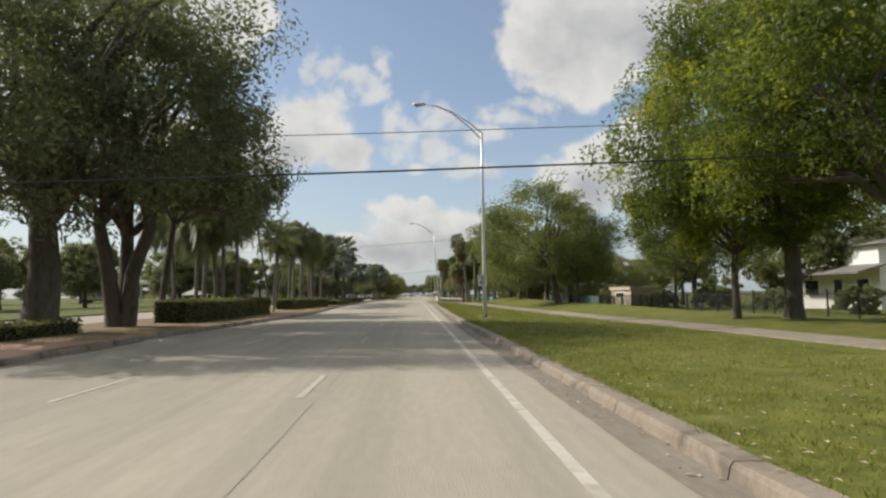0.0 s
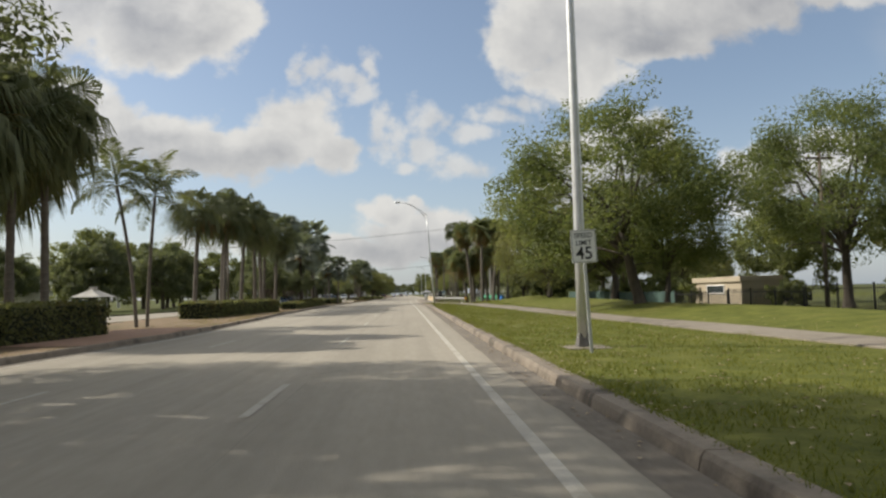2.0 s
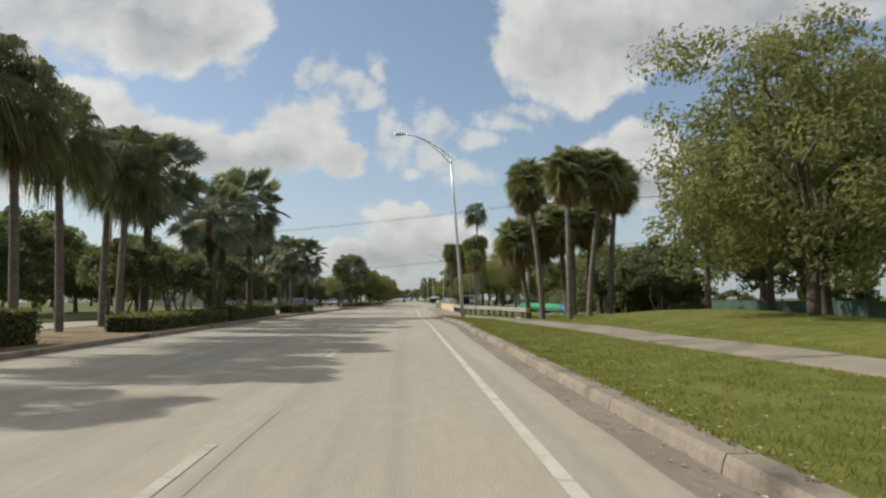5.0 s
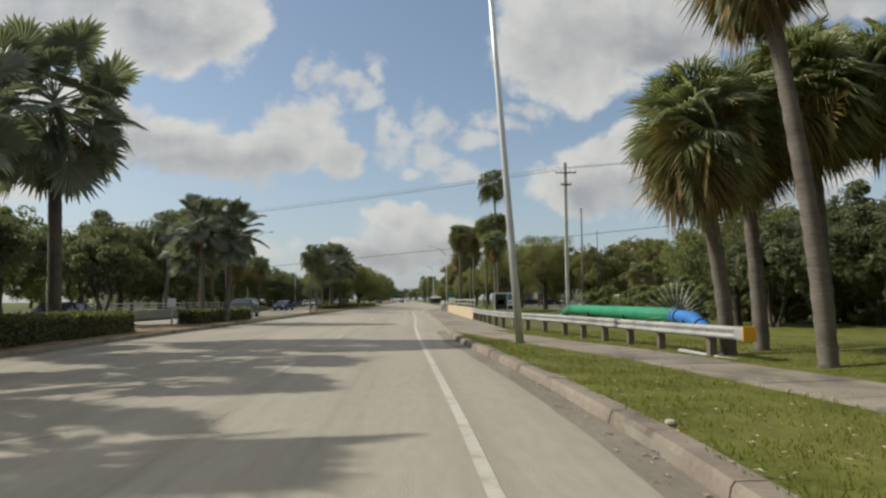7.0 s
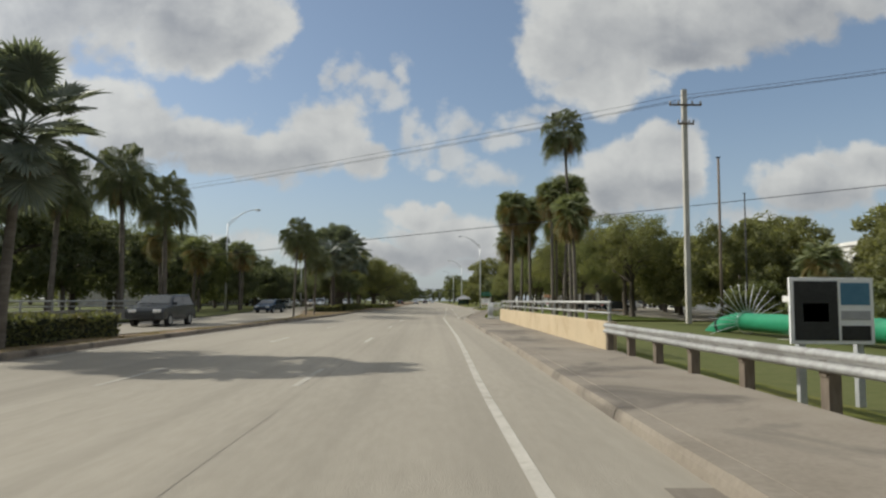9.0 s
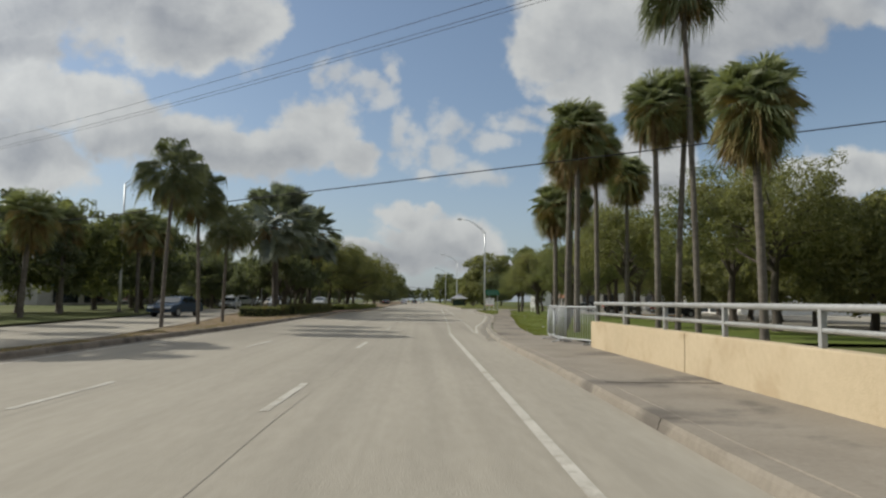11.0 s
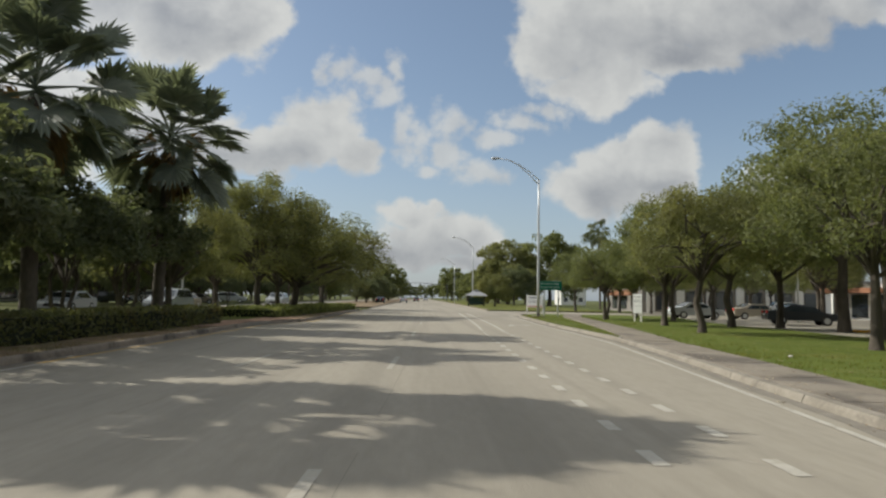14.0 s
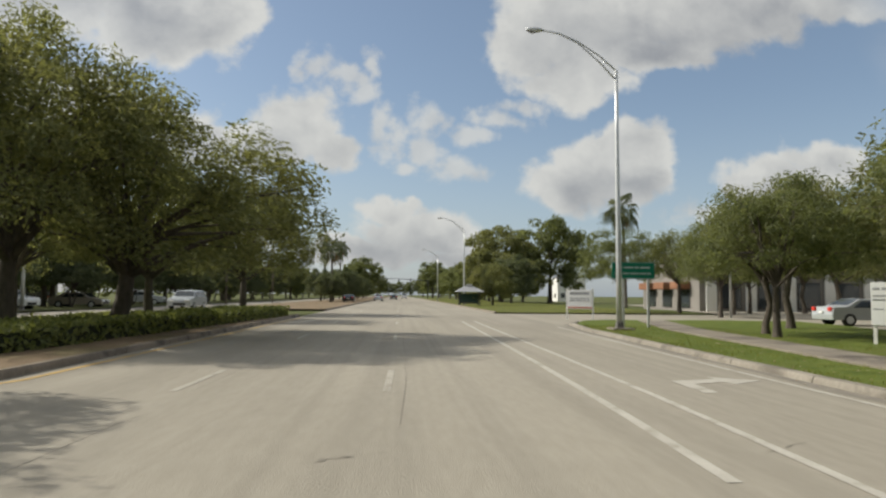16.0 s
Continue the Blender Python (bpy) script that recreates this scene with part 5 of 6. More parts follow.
post_sign("board_sign", 11.2, 250.3, -24, 1.5, .55, 1.75, (-.8, .8), "sign_white", "white notice board with grey heading and red foot",
          [("sign_grey", -.6, 1.45, .6, 1.62)] + bar_rows(-.6, .6, ((1.18, .07), (1.04, .07)), "sign_grey", 2) + [("sign_pink", -.75, .60, .75, .70)], "white_paint", .1)
post_sign("board_sign", 14.45, 228.0, -40, .62, .55, 1.85, (-.22, .22), "sign_white", "plain white upright notice board with faint lines of lettering",
          bar_rows(-.26, .26, ((1.62, .07), (1.42, .05), (1.3, .05), (1.02, .04)), "sign_grey", 3), "white_paint")
post_sign("picture_sign", 5.75, 126.0, 0, 1.15, .75, 1.65, (-.4, .4), "sign_white", "white-edged sign with dark picture behind the guard rail",
          [("dark_metal", -.52, .80, .08, 1.60), ("sign_grey", -.40, 1.05, -.05, 1.30), ("blue_wall", .12, 1.28, .52, 1.58), ("sign_grey", .12, 1.08, .52, 1.20), ("dark_metal", .12, .80, .52, 1.0)], "steel")
post_sign("small_sign", -12.9, 131.5, 0, .45, 1.0, 1.5, (0,), "sign_white", "small white sign on a thin post in the median", [], "steel")


def guard_rail(pts, label):
    ob = thing("guard_rail", label, "guard rail", (0, 0, 0))
    prof = [(-.02, .44), (.05, .47), (.05, .53), (-.03, .575), (.05, .62), (.05, .68), (-.02, .71)]
    v, f = [], []
    dense = []
    for (x0, y0), (x1, y1) in zip(pts, pts[1:]):
        n = max(1, round(abs(y1 - y0) / 1.0))
        dense += [(x0 + (x1 - x0) * i / n, y0 + (y1 - y0) * i / n) for i in range(n)]
    dense.append(pts[-1])
    for k in range(0, len(dense) - 1, 4):
        seg = dense[k:k + 5]
        v, f = [], []
        for x, y in seg:
            for t in (0, .006):
                v += [(x - .06 - dx + t, y, z + .12) for dx, z in prof]
        m = len(prof)
        for i in range(len(seg) - 1):
            for j in range(m - 1):
                a = i * 2 * m + j
                f.append((a, a + 1, a + 2 * m + 1, a + 2 * m)); f.append((a + m, a + 3 * m, a + 3 * m + 1, a + m + 1))
        part("rail", raw("rail", v, f, M["rail"], True), ob)
    bm = boxed(-.04, -.09, -.3, .12, .09, .8, .01)
    bk = boxed(-.06, -.08, .44, -.0, .08, .78, .008)
    pm, km = mesh("rail_post", bm, M["wood_post"]), mesh("rail_block", bk, M["wood_post"])
    for x, y in dense[1::2]:
        po = part("post", pm, ob, m=Matrix.Translation((x + .02, y, .0)))
        part("block", km, po, m=Matrix.Translation((-.0, 0, .06)))
    x, y = dense[0]
    part("end_shoe", mesh("end_shoe", boxed(x - .13, y - .4, .57, x + .03, y - .003, .83, .04), M["rail"]), ob)
    part("end_marker", mesh("end_marker", boxed(x - .15, y - .44, .55, x + .12, y - .405, .85, .02), M["sign_orange"]), ob, "orange end marker plate")
    part("strut", tube_mesh("strut", [(x + .05, y, .12), (x - .25, y + 2.4, .18)], .05, M["steel"], 6), ob)
    return ob


guard_rail([(7.35, 104.6), (6.9, 107.8), (6.6, 111.5), (6.2, 115), (5.6, 119), (5.15, 123), (4.95, 128), (4.95, 134.6)], "galvanised guard rail on wooden posts leading to the bridge")


def parapet(name, x, y0, y1, face, label, mat, panel=7.0, high=.80, rails=True):
    ob = thing(name, label, "parapet", (x, y0, 0.06), 0, kind="structure")
    n = max(1, round((y1 - y0) / panel))
    d = (y1 - y0) / n
    for i in range(n):
        part("wall_panel", mesh("wall_panel", boxed(-.02 if face < 0 else -.26, i * d + .012, 0, .26 if face < 0 else .02, (i + 1) * d - .012, high, .02), M[mat]), ob)
    if rails:
        k = max(2, round((y1 - y0) / 2.75))
        pm = mesh("rail_post", boxed(-.04, -.04, high, .04, .04, high + .5, .012), M["dull_rail"])
        for i in range(k + 1):
            part("rail_post", pm, ob, m=Matrix.Translation((.1, .15 + (y1 - y0 - .3) * i / k, 0)))
        for z, r in ((high + .22, .034), (high + .50, .047)):
            part("rail", tube_mesh("rail", [(.1, .02, z), (.1, (y1 - y0) / 2, z), (.1, y1 - y0 - .02, z)], r, M["dull_rail"], 10), ob)
    return ob


parapet("bridge_parapet", 4.95, 134.6, 161.6, -1, "tan painted concrete bridge wall with aluminium rails", "tan_paint")
parapet("bridge_parapet_opposite", -19.4, 133.0, 172.0, 1, "grey concrete bridge wall with rails across the road", "shop_wall", high=.7)


def crowd_barrier(x, y, turn, label):
    ob = thing("crowd_barrier", label, "barrier", (x, y, .15), turn, "crowd barriers")
    L, H, r = 2.2, 1.1, .13
    loop = []
    for cx, cz, a0 in ((L - r, H - r, 0), (r, H - r, 90), (r, .14 + r, 180), (L - r, .14 + r, 270)):
        loop += [(cx + r * math.cos(radians(a0 + k)), 0, cz + r * math.sin(radians(a0 + k))) for k in (0, 30, 60, 90)]
    part("frame", tube_mesh("barrier_frame", loop + loop[:1], .024, M["galvanised"], 8), ob)
    bm_bar = tube_mesh("barrier_bar", [(0, 0, .14), (0, 0, H)], .011, M["galvanised"], 6)
    for i in range(18):
        part("bar", bm_bar, ob, m=Matrix.Translation((.1 + (L - .2) * i / 17, 0, 0)))
    for fx in (.3, L - .3):
        part("foot", tube_mesh("barrier_foot", [(fx, -.28, .02), (fx, -.05, .05), (fx, 0, .16), (fx, .05, .05), (fx, .28, .02)], .018, M["galvanised"], 6), ob)
    return ob


crowd_barrier(4.62, 163.5, 93, "galvanised crowd barrier closing the gap beside the pavement")
crowd_barrier(5.15, 161.75, 112, "galvanised crowd barrier standing against the bridge wall")


def big_pipe(name, pts, r, mat, label, flange=7.6):
    ob = thing(name, label, "pipe", (0, 0, 0))
    part("barrel", tube_mesh("barrel", pts, r, M[mat], 20), ob)
    a, b = Vector(pts[1]), Vector(pts[-2])
    n = max(1, int((b - a).length / flange))
    d = (b - a).normalized()
    for i in range(n + 1):
        c = a.lerp(b, i / n)
        part("flange", tube_mesh("flange", [c - d * .07, c + d * .07], r * 1.12, M["rubber"], 20, False), ob, "dark coupling band")
    for s in (.25, .75):
        c = a.lerp(b, s)
        part("saddle", mesh("saddle", boxed(c.x - .5, c.y - .25, -.6, c.x + .5, c.y + .25, c.z - r + .05, .03), M["concrete"]), ob, "concrete saddle")
    return ob


big_pipe("green_pipe", [(14.7, 123.8, -.3), (14.65, 125.0, .3), (14.6, 126.2, .5), (14.5, 148, .5), (14.5, 149.5, .3), (14.5, 151, -.3)], .40, "pipe_green", "large green water pipe crossing beside the bridge")
big_pipe("blue_pipe", [(13.8, 119.9, -.3), (14.0, 121.4, .1), (14.1, 122.5, .42), (14.4, 124.8, .48), (14.5, 125.8, .48)], .34, "pipe_blue", "large blue pipe beside the green one", 1.5)
for px, py in ((14.65, 125.6), (14.5, 147.0)):
    ob = thing("spike_guard", "fan of steel spikes guarding the pipe", "guard", (px, py, .5), 0, "spike guards")
    sm = tube_mesh("spike", [(0, 0, .4), (0, .12, 1.0), (0, .05, 1.75)], [.02, .018, .012], M["alu"], 5)
    for i in range(19):
        part("spike", sm, ob, m=pose(0, 0, 0, 0, -108 + 216 * i / 18, 0))
    part("ring", tube_mesh("guard_ring", [(.5 * math.cos(g), .02, .5 * math.sin(g)) for g in np.linspace(0, 2 * math.pi, 25)], .02, M["alu"], 6), ob)

# ---- poles and wires ----
up = thing("utility_pole", "square concrete utility pole with crossarms and insulators", "utility pole", (17.6, 162.0, -.3))
part("pole", mesh("pole", boxed(-.16, -.16, -.2, .16, .16, 16.2, .03), M["concrete"]), up)
for z, wd in ((15.0, 1.1), (13.7, .55)):
    arm = part("crossarm", mesh("crossarm", boxed(-wd, -.3, z, wd, -.2, z + .12, .01), M["wood_post"]), up)
    for k in (-1, -.45, .45, 1):
        part("insulator", tube_mesh("insulator", [(wd * k * .95, -.25, z + .12), (wd * k * .95, -.25, z + .22), (wd * k * .95, -.25, z + .34)], [.05, .08, .04], M["sign_grey"], 8), arm)
for x, y, h, r, lab in ((19.8, 158.2, 8.1, .055, "thin dark steel pole behind the bridge"), (18.3, 158.4, 10.4, .1, "brown wooden pole beside the utility pole"), (24.0, 62.0, 9.0, .12, "weathered wooden pole behind the fence"),
                        (27.5, 108.0, 8.0, .1, "weathered wooden pole among the trees"), (-24, 120, 9.5, .14, "wooden pole beyond the opposite road"), (-27.5, 152, 7.2, .14, "pale concrete pole with a crossarm beyond the opposite road"), (-23, 300, 9, .13, "wooden pole beyond the opposite road"),
                        (-21, 322, 9, .13, "wooden pole beyond the opposite road"), (23.5, 255.5, 6.5, .09, "pale lamp post in the car park"), (30, 236, 6.5, .09, "pale lamp post in the car park")):
    po = thing("pole", lab, "pole", (x, y, 0))
    part("shaft", tube_mesh("shaft", [(0, 0, -.2), (0, 0, h * .5), (0, 0, h)], [r, r * .85, r * .7], M["dark_metal" if r < .06 else "concrete" if "concrete" in lab else "wood_post" if r > .095 else "alu"], 9), po)
    part("cap", mesh("cap", boxed(-r * 1.1, -r * 1.1, h, r * 1.1, r * 1.1, h + .06, .01), M["dark_metal"]), po)
    if r > .11:
        part("crossarm", mesh("crossarm", boxed(-.8, -.06, h - .5, .8, .06, h - .38, .01), M["wood_post"]), po)


def wire(a, b, sag, r, label):
    pts = [tuple(Vector(a).lerp(Vector(b), s) - Vector((0, 0, 4 * sag * s * (1 - s)))) for s in np.linspace(0, 1, 17)]
    return tagged(new("overhead_wire", tube_mesh("overhead_wire", pts, r, M["cable"], 6)), label, "wire", "overhead wires")


wire((-45, 16.4, 3.8), (45, 19.6, 7.4), .95, .025, "dark overhead wire crossing the road")
wire((-45, 16.4, 4.8), (45, 19.6, 8.4), .95, .010, "thin dark overhead wire crossing the road")
wire((70, 145.4, 12.4), (-45, 191.8, 4.1), .35, .025, "dark overhead wire crossing the road")
for dx, dz in ((-1.0, 0), (.5, 0), (1.0, 0)):
    wire((17.6 + dx, 161.7, 15.3 + dz), (-62 + dx * 2, 222, 15.6 + dz), .9, .014, "thin overhead wire high across the road")
    wire((17.6 + dx, 161.7, 15.3 + dz), (80, 118, 16 + dz), .9, .014, "thin overhead wire running from the pole")
wire((24, 62, 8.7), (70, 48, 9.5), .5, .02, "dark overhead wire behind the fence")

# signal gantry far ahead
sgn = thing("traffic_signal", "dark signal mast arm over the far road", "traffic signal", (9.5, 440, 0))
part("mast", tube_mesh("mast", [(0, 0, 0), (0, 0, 6.6)], [.16, .12], M["dark_metal"], 10), sgn)
part("mast_arm", tube_mesh("mast_arm", [(0, 0, 6.3), (-9, 0, 6.8), (-17, 0, 7.0)], [.11, .09, .06], M["dark_metal"], 8), sgn)
for k in (-6, -10, -14):
    hd_ = part("signal_head", mesh("signal_head", boxed(k - .18, -.2, 5.9, k + .18, .1, 7.0, .04), M["dark_metal"]), sgn)
    for z in (6.15, 6.45, 6.75):
        part("lens", tube_mesh("lens", [(k, -.2, z), (k, -.27, z)], .12, M["sign_grey"], 10), hd_)


# ---- fence, buildings ----
def picket_fence(x0, y0, x1, y1, h, label, screened=False, gap=.14, z=0.05):
    ob = thing("fence", label, "fence", (x0, y0, z), 0, "fence runs")
    d = Vector((x1 - x0, y1 - y0, 0)); ln = d.length; d.normalize()
    turn = math.degrees(math.atan2(d.y, d.x))
    R = pose(0, 0, 0, 0, 0, turn)
    n = max(1, round(ln / 2.4))
    pm = mesh("fence_post", boxed(-.035, -.035, 0, .035, .035, h + .06, .008), M["dark_metal"])
    for i in range(n + 1):
        part("post", pm, ob, m=R @ Matrix.Translation((ln * i / n, 0, 0)))
    for z in (.25, h - .22):
        part("rail", mesh("fence_rail", boxed(0, -.02, z, ln, .02, z + .04), M["dark_metal"]), ob, m=R)
    if screened:
        for i in range(n):
            part("screen", mesh("screen", boxed(ln * i / n + .04, .022, .06, ln * (i + 1) / n - .04, .032, h - .05), M["screen_green"]), ob, "dark green privacy screen", m=R)
    else:
        km = mesh("picket", boxed(-.009, -.009, .1, .009, .009, h), M["dark_metal"])
        for i in range(int(ln / gap)):
            part("picket", km, ob, m=R @ Matrix.Translation((gap * (i + .5), 0, 0)))
    return ob


for y0, y1, z in ((12, 24, .08), (24.2, 36, .08), (36.2, 48, .06), (48.2, 58, -.04), (58.2, 66, -.18), (66.2, 74, -.32)):
    picket_fence(20.8 - y0 * .008, y0, 20.8 - y1 * .008, y1, 1.4, "dark steel picket fence along the verge", z=z)
picket_fence(20.2, 74.2, 20.4, 90, 1.5, "dark steel fence with green screening", True, z=-.35)
picket_fence(20.4, 90.2, 21.0, 110, 1.5, "dark steel fence with green screening", True, z=-.25)


def building(name, x0, y0, x1, y1, h, label, wall, roof="flat", roof_mat="roof", windows=(), ridge=2.0, name_kind="building"):
    """A block with a roof; windows: (side, along0, z0, along1, z1, kind) on sides 'w' (x0) or 's' (y0)."""
    ob = thing(name, label, name_kind, (x0, y0, 0))
    L, W = y1 - y0, x1 - x0
    part("wall", mesh("wall", boxed(0, 0, -.2, W, L, h, .02), M[wall]), ob)
    if roof == "flat":
        part("roof", mesh("roof", boxed(-.15, -.15, h, W + .15, L + .15, h + .35, .03), M[roof_mat]), ob)
    else:
        o = .5
        v = [(-o, -o, h), (W + o, -o, h), (W + o, L + o, h), (-o, L + o, h), (W * .5, L * .25, h + ridge), (W * .5, L * .75, h + ridge)]
        part("roof", raw("roof", v, [(0, 1, 4), (1, 2, 5, 4), (2, 3, 5), (3, 0, 4, 5), (0, 3, 2, 1)], M[roof_mat]), ob)
    for side, a0, z0, a1, z1, kind in windows:
        if side == "w":
            fr, gl = boxed(-.05, a0, z0, .02, a1, z1, .01), boxed(-.058, a0 + .08, z0 + .08, -.052, a1 - .08, z1 - .08)
        else:
            fr, gl = boxed(a0, -.05, z0, a1, .02, z1, .01), boxed(a0 + .08, -.058, z0 + .08, a1 - .08, -.052, z1 - .08)
        wn = part("door" if kind == "door" else "window", mesh("frame", fr, M["white_paint" if kind != "dark" else "dark_metal"]), ob)
        part("pane", mesh("pane", gl, M["glass"]), wn)
    return ob


building("shed", 21.15, 66.1, 23.6, 72.8, 1.65, "beige site shed with a white-framed window behind the fence", "beige_paint", "flat", "beige_paint", [("w", 2.2, .9, 4.8, 1.5, "window")], name_kind="shed")
building("house", 32.0, 46.0, 46.0, 58.0, 4.6, "white house with grey hipped roof behind the fence", "white_paint", "hip", "roof",
         [("w", 1, 1, 2.4, 2.3, "window"), ("w", 4, .2, 5.1, 2.3, "door"), ("w", 7, 1, 9, 2.3, "window"), ("s", 1.5, 1, 3.2, 2.3, "window"), ("s", 6, 1, 8, 2.3, "window"), ("s", 1.5, 3, 3.2, 4.1, "window")], 2.2)
part("porch_roof", raw("porch", [(-2.2, -1, 2.7), (-2.2, 9, 2.7), (.1, 9, 3.3), (.1, -1, 3.3), (-2.2, -1, 2.58), (-2.2, 9, 2.58), (.1, 9, 3.18), (.1, -1, 3.18)], [(0, 1, 2, 3), (7, 6, 5, 4), (0, 4, 5, 1), (1, 5, 6, 2), (3, 7, 4, 0)], M["roof"]), bpy.data.objects["house"])
building("white_building", 37.5, 168.0, 44.5, 180.0, 6.4, "white building partly hidden by trees", "white_paint", "flat", "white_paint",
         [("w", 2, 1.2, 3.5, 2.6, "window"), ("w", 6, 1.2, 7.5, 2.6, "window"), ("w", 2, 4.2, 3.5, 5.6, "window"), ("w", 6, 4.2, 7.5, 5.6, "window"), ("s", 2, 1.2, 4, 2.6, "window"), ("s", 2, 4.2, 4, 5.6, "window")])
building("low_building", 20.5, 150.0, 24.5, 155.0, 1.4, "low white utility box beside the canal", "white_paint", "flat", "white_paint", [])
ws = []
for i in range(7):
    ws += [("s", 2 + i * 4.2, .3, 4.4 + i * 4.2, 3.0, "dark")]
strip_mall = building("shop_building", 30.5, 276.0, 62.0, 292.0, 4.9, "long grey-beige shop building with dark windows", "shop_wall", "flat", "shop_wall", ws)
for i in range(8):
    part("pilaster", mesh("pilaster", boxed(.6 + i * 4.2, -.28, -.1, 1.7 + i * 4.2, -.06, 4.7, .03), M["white_paint"]), strip_mall, "white painted pilaster")
for i in range(3):
    part("awning", mesh("awning", boxed(-1.1, 2 + i * 4.8, 2.3, -.02, 5 + i * 4.8, 3.1, .12), M["roof_red"]), strip_mall, "dark red awning")
    wv = part("window", mesh("frame", boxed(-.08, 2.2 + i * 4.8, .3, .02, 4.8 + i * 4.8, 2.25, .01), M["dark_metal"]), strip_mall)
    part("pane", mesh("pane", boxed(-.088, 2.3 + i * 4.8, .4, -.082, 4.7 + i * 4.8, 2.15), M["glass"]), wv)
rs = building("shop_building", 45.0, 236.0, 64.0, 256.0, 3.6, "white shop with a red sign and dark glazing", "white_paint", "flat", "sign_grey", [("w", 1 + i * 3.2, .2, 3.6 + i * 3.2, 2.6, "dark") for i in range(6)])
fas = part("fascia", mesh("fascia", boxed(-1.2, 1.0, 2.9, -.02, 9.0, 4.9, .05), M["white_paint"]), rs)
part("logo", mesh("logo", boxed(-1.26, 4.2, 3.4, -1.205, 5.4, 4.5, .05), M["sign_red"]), fas, "red square logo shape")
part("awning", mesh("awning", boxed(-1.8, 9.2, 2.7, -.02, 19.5, 3.2, .05), M["roof_red"]), rs)
building("white_house", 44.0, 396.0, 52.0, 406.0, 6.6, "white two-storey house with a flat roof beyond the side street", "white_paint", "flat", "sign_grey",
         [("s", .8, .9, 2.2, 2.4, "window"), ("s", 5.6, .9, 7.0, 2.4, "window"), ("s", .8, 4.0, 2.2, 5.4, "window"), ("s", 5.6, 4.0, 7.0, 5.4, "window"), ("w", 2, .9, 3.6, 2.2, "window")], 1.6)
bl = building("blue_fronted_shop", -60.0, 228.0, -47.0, 305.0, 5.2, "low shop row with a blue awning across the road", "concrete", "flat", "roof", [])
for i in range(9):
    part("awning", mesh("awning", boxed(13.02, 3 + i * 8.2, 2.6, 14.6, 10.4 + i * 8.2, 3.9, .06), M["blue_wall"]), bl, "blue cloth awning")
    wv = part("window", mesh("frame", boxed(12.98, 3.5 + i * 8.2, .4, 13.05, 10 + i * 8.2, 2.5, .01), M["dark_metal"]), bl)
    part("pane", mesh("pane", boxed(13.052, 3.6 + i * 8.2, .5, 13.06, 9.9 + i * 8.2, 2.4), M["glass"]), wv)
pv = thing("filling_station_canopy", "white canopy on posts far across the road", "canopy", (-56, 150, 0))
part("roof", mesh("canopy_roof", boxed(-6, -4, 4.2, 6, 4, 5.0, .1), M["white_paint"]), pv)
for cx in (-4, 4):
    for cy in (-2.5, 2.5):
        part("post", mesh("canopy_post", boxed(cx - .2, cy - .2, 0, cx + .2, cy + .2, 4.2, .02), M["white_paint"]), pv)

def bus_shelter(x, y, turn, label, roof="sign_grey", back="screen_green", scale=1.0):
    bs = thing("bus_shelter", label, "bus shelter", (x, y, .1), turn, "bus shelters")
    bs.matrix_basis = bs.matrix_basis @ Matrix.Diagonal((scale, scale, scale, 1))
    v = [(-2.6, -1.9, 2.45), (2.6, -1.9, 2.45), (2.6, 1.9, 2.45), (-2.6, 1.9, 2.45), (-.6, 0, 3.55), (.6, 0, 3.55)]
    part("roof", raw("shelter_roof", v, [(0, 1, 5, 4), (1, 2, 5), (2, 3, 4, 5), (3, 0, 4), (3, 2, 1, 0)], M[roof]), bs)
    part("finial", mesh("finial", boxed(-.5, -.35, 3.4, .5, .35, 3.85, .06), M[roof]), bs)
    for cx in (-1.8, 1.8):
        for cy in (-1.3, 1.3):
            part("post", mesh("shelter_post", boxed(cx - .08, cy - .08, -.1, cx + .08, cy + .08, 2.5, .01), M["dark_metal"]), bs)
    part("back_panel", mesh("back_panel", boxed(-1.7, 1.2, .3, 1.7, 1.26, 2.1, .01), M[back]), bs)
    part("bench", mesh("bench", boxed(-1.4, .6, .4, 1.4, 1.05, .48, .02), M["wood_post"]), bs)
    return bs


bus_shelter(9.3, 299.5, 0, "small bus shelter with a grey hipped roof and posts", scale=.74)
bus_shelter(-27.8, 88.0, 90, "pale bus shelter with a hipped roof across the road", "concrete", "screen_green", .66)

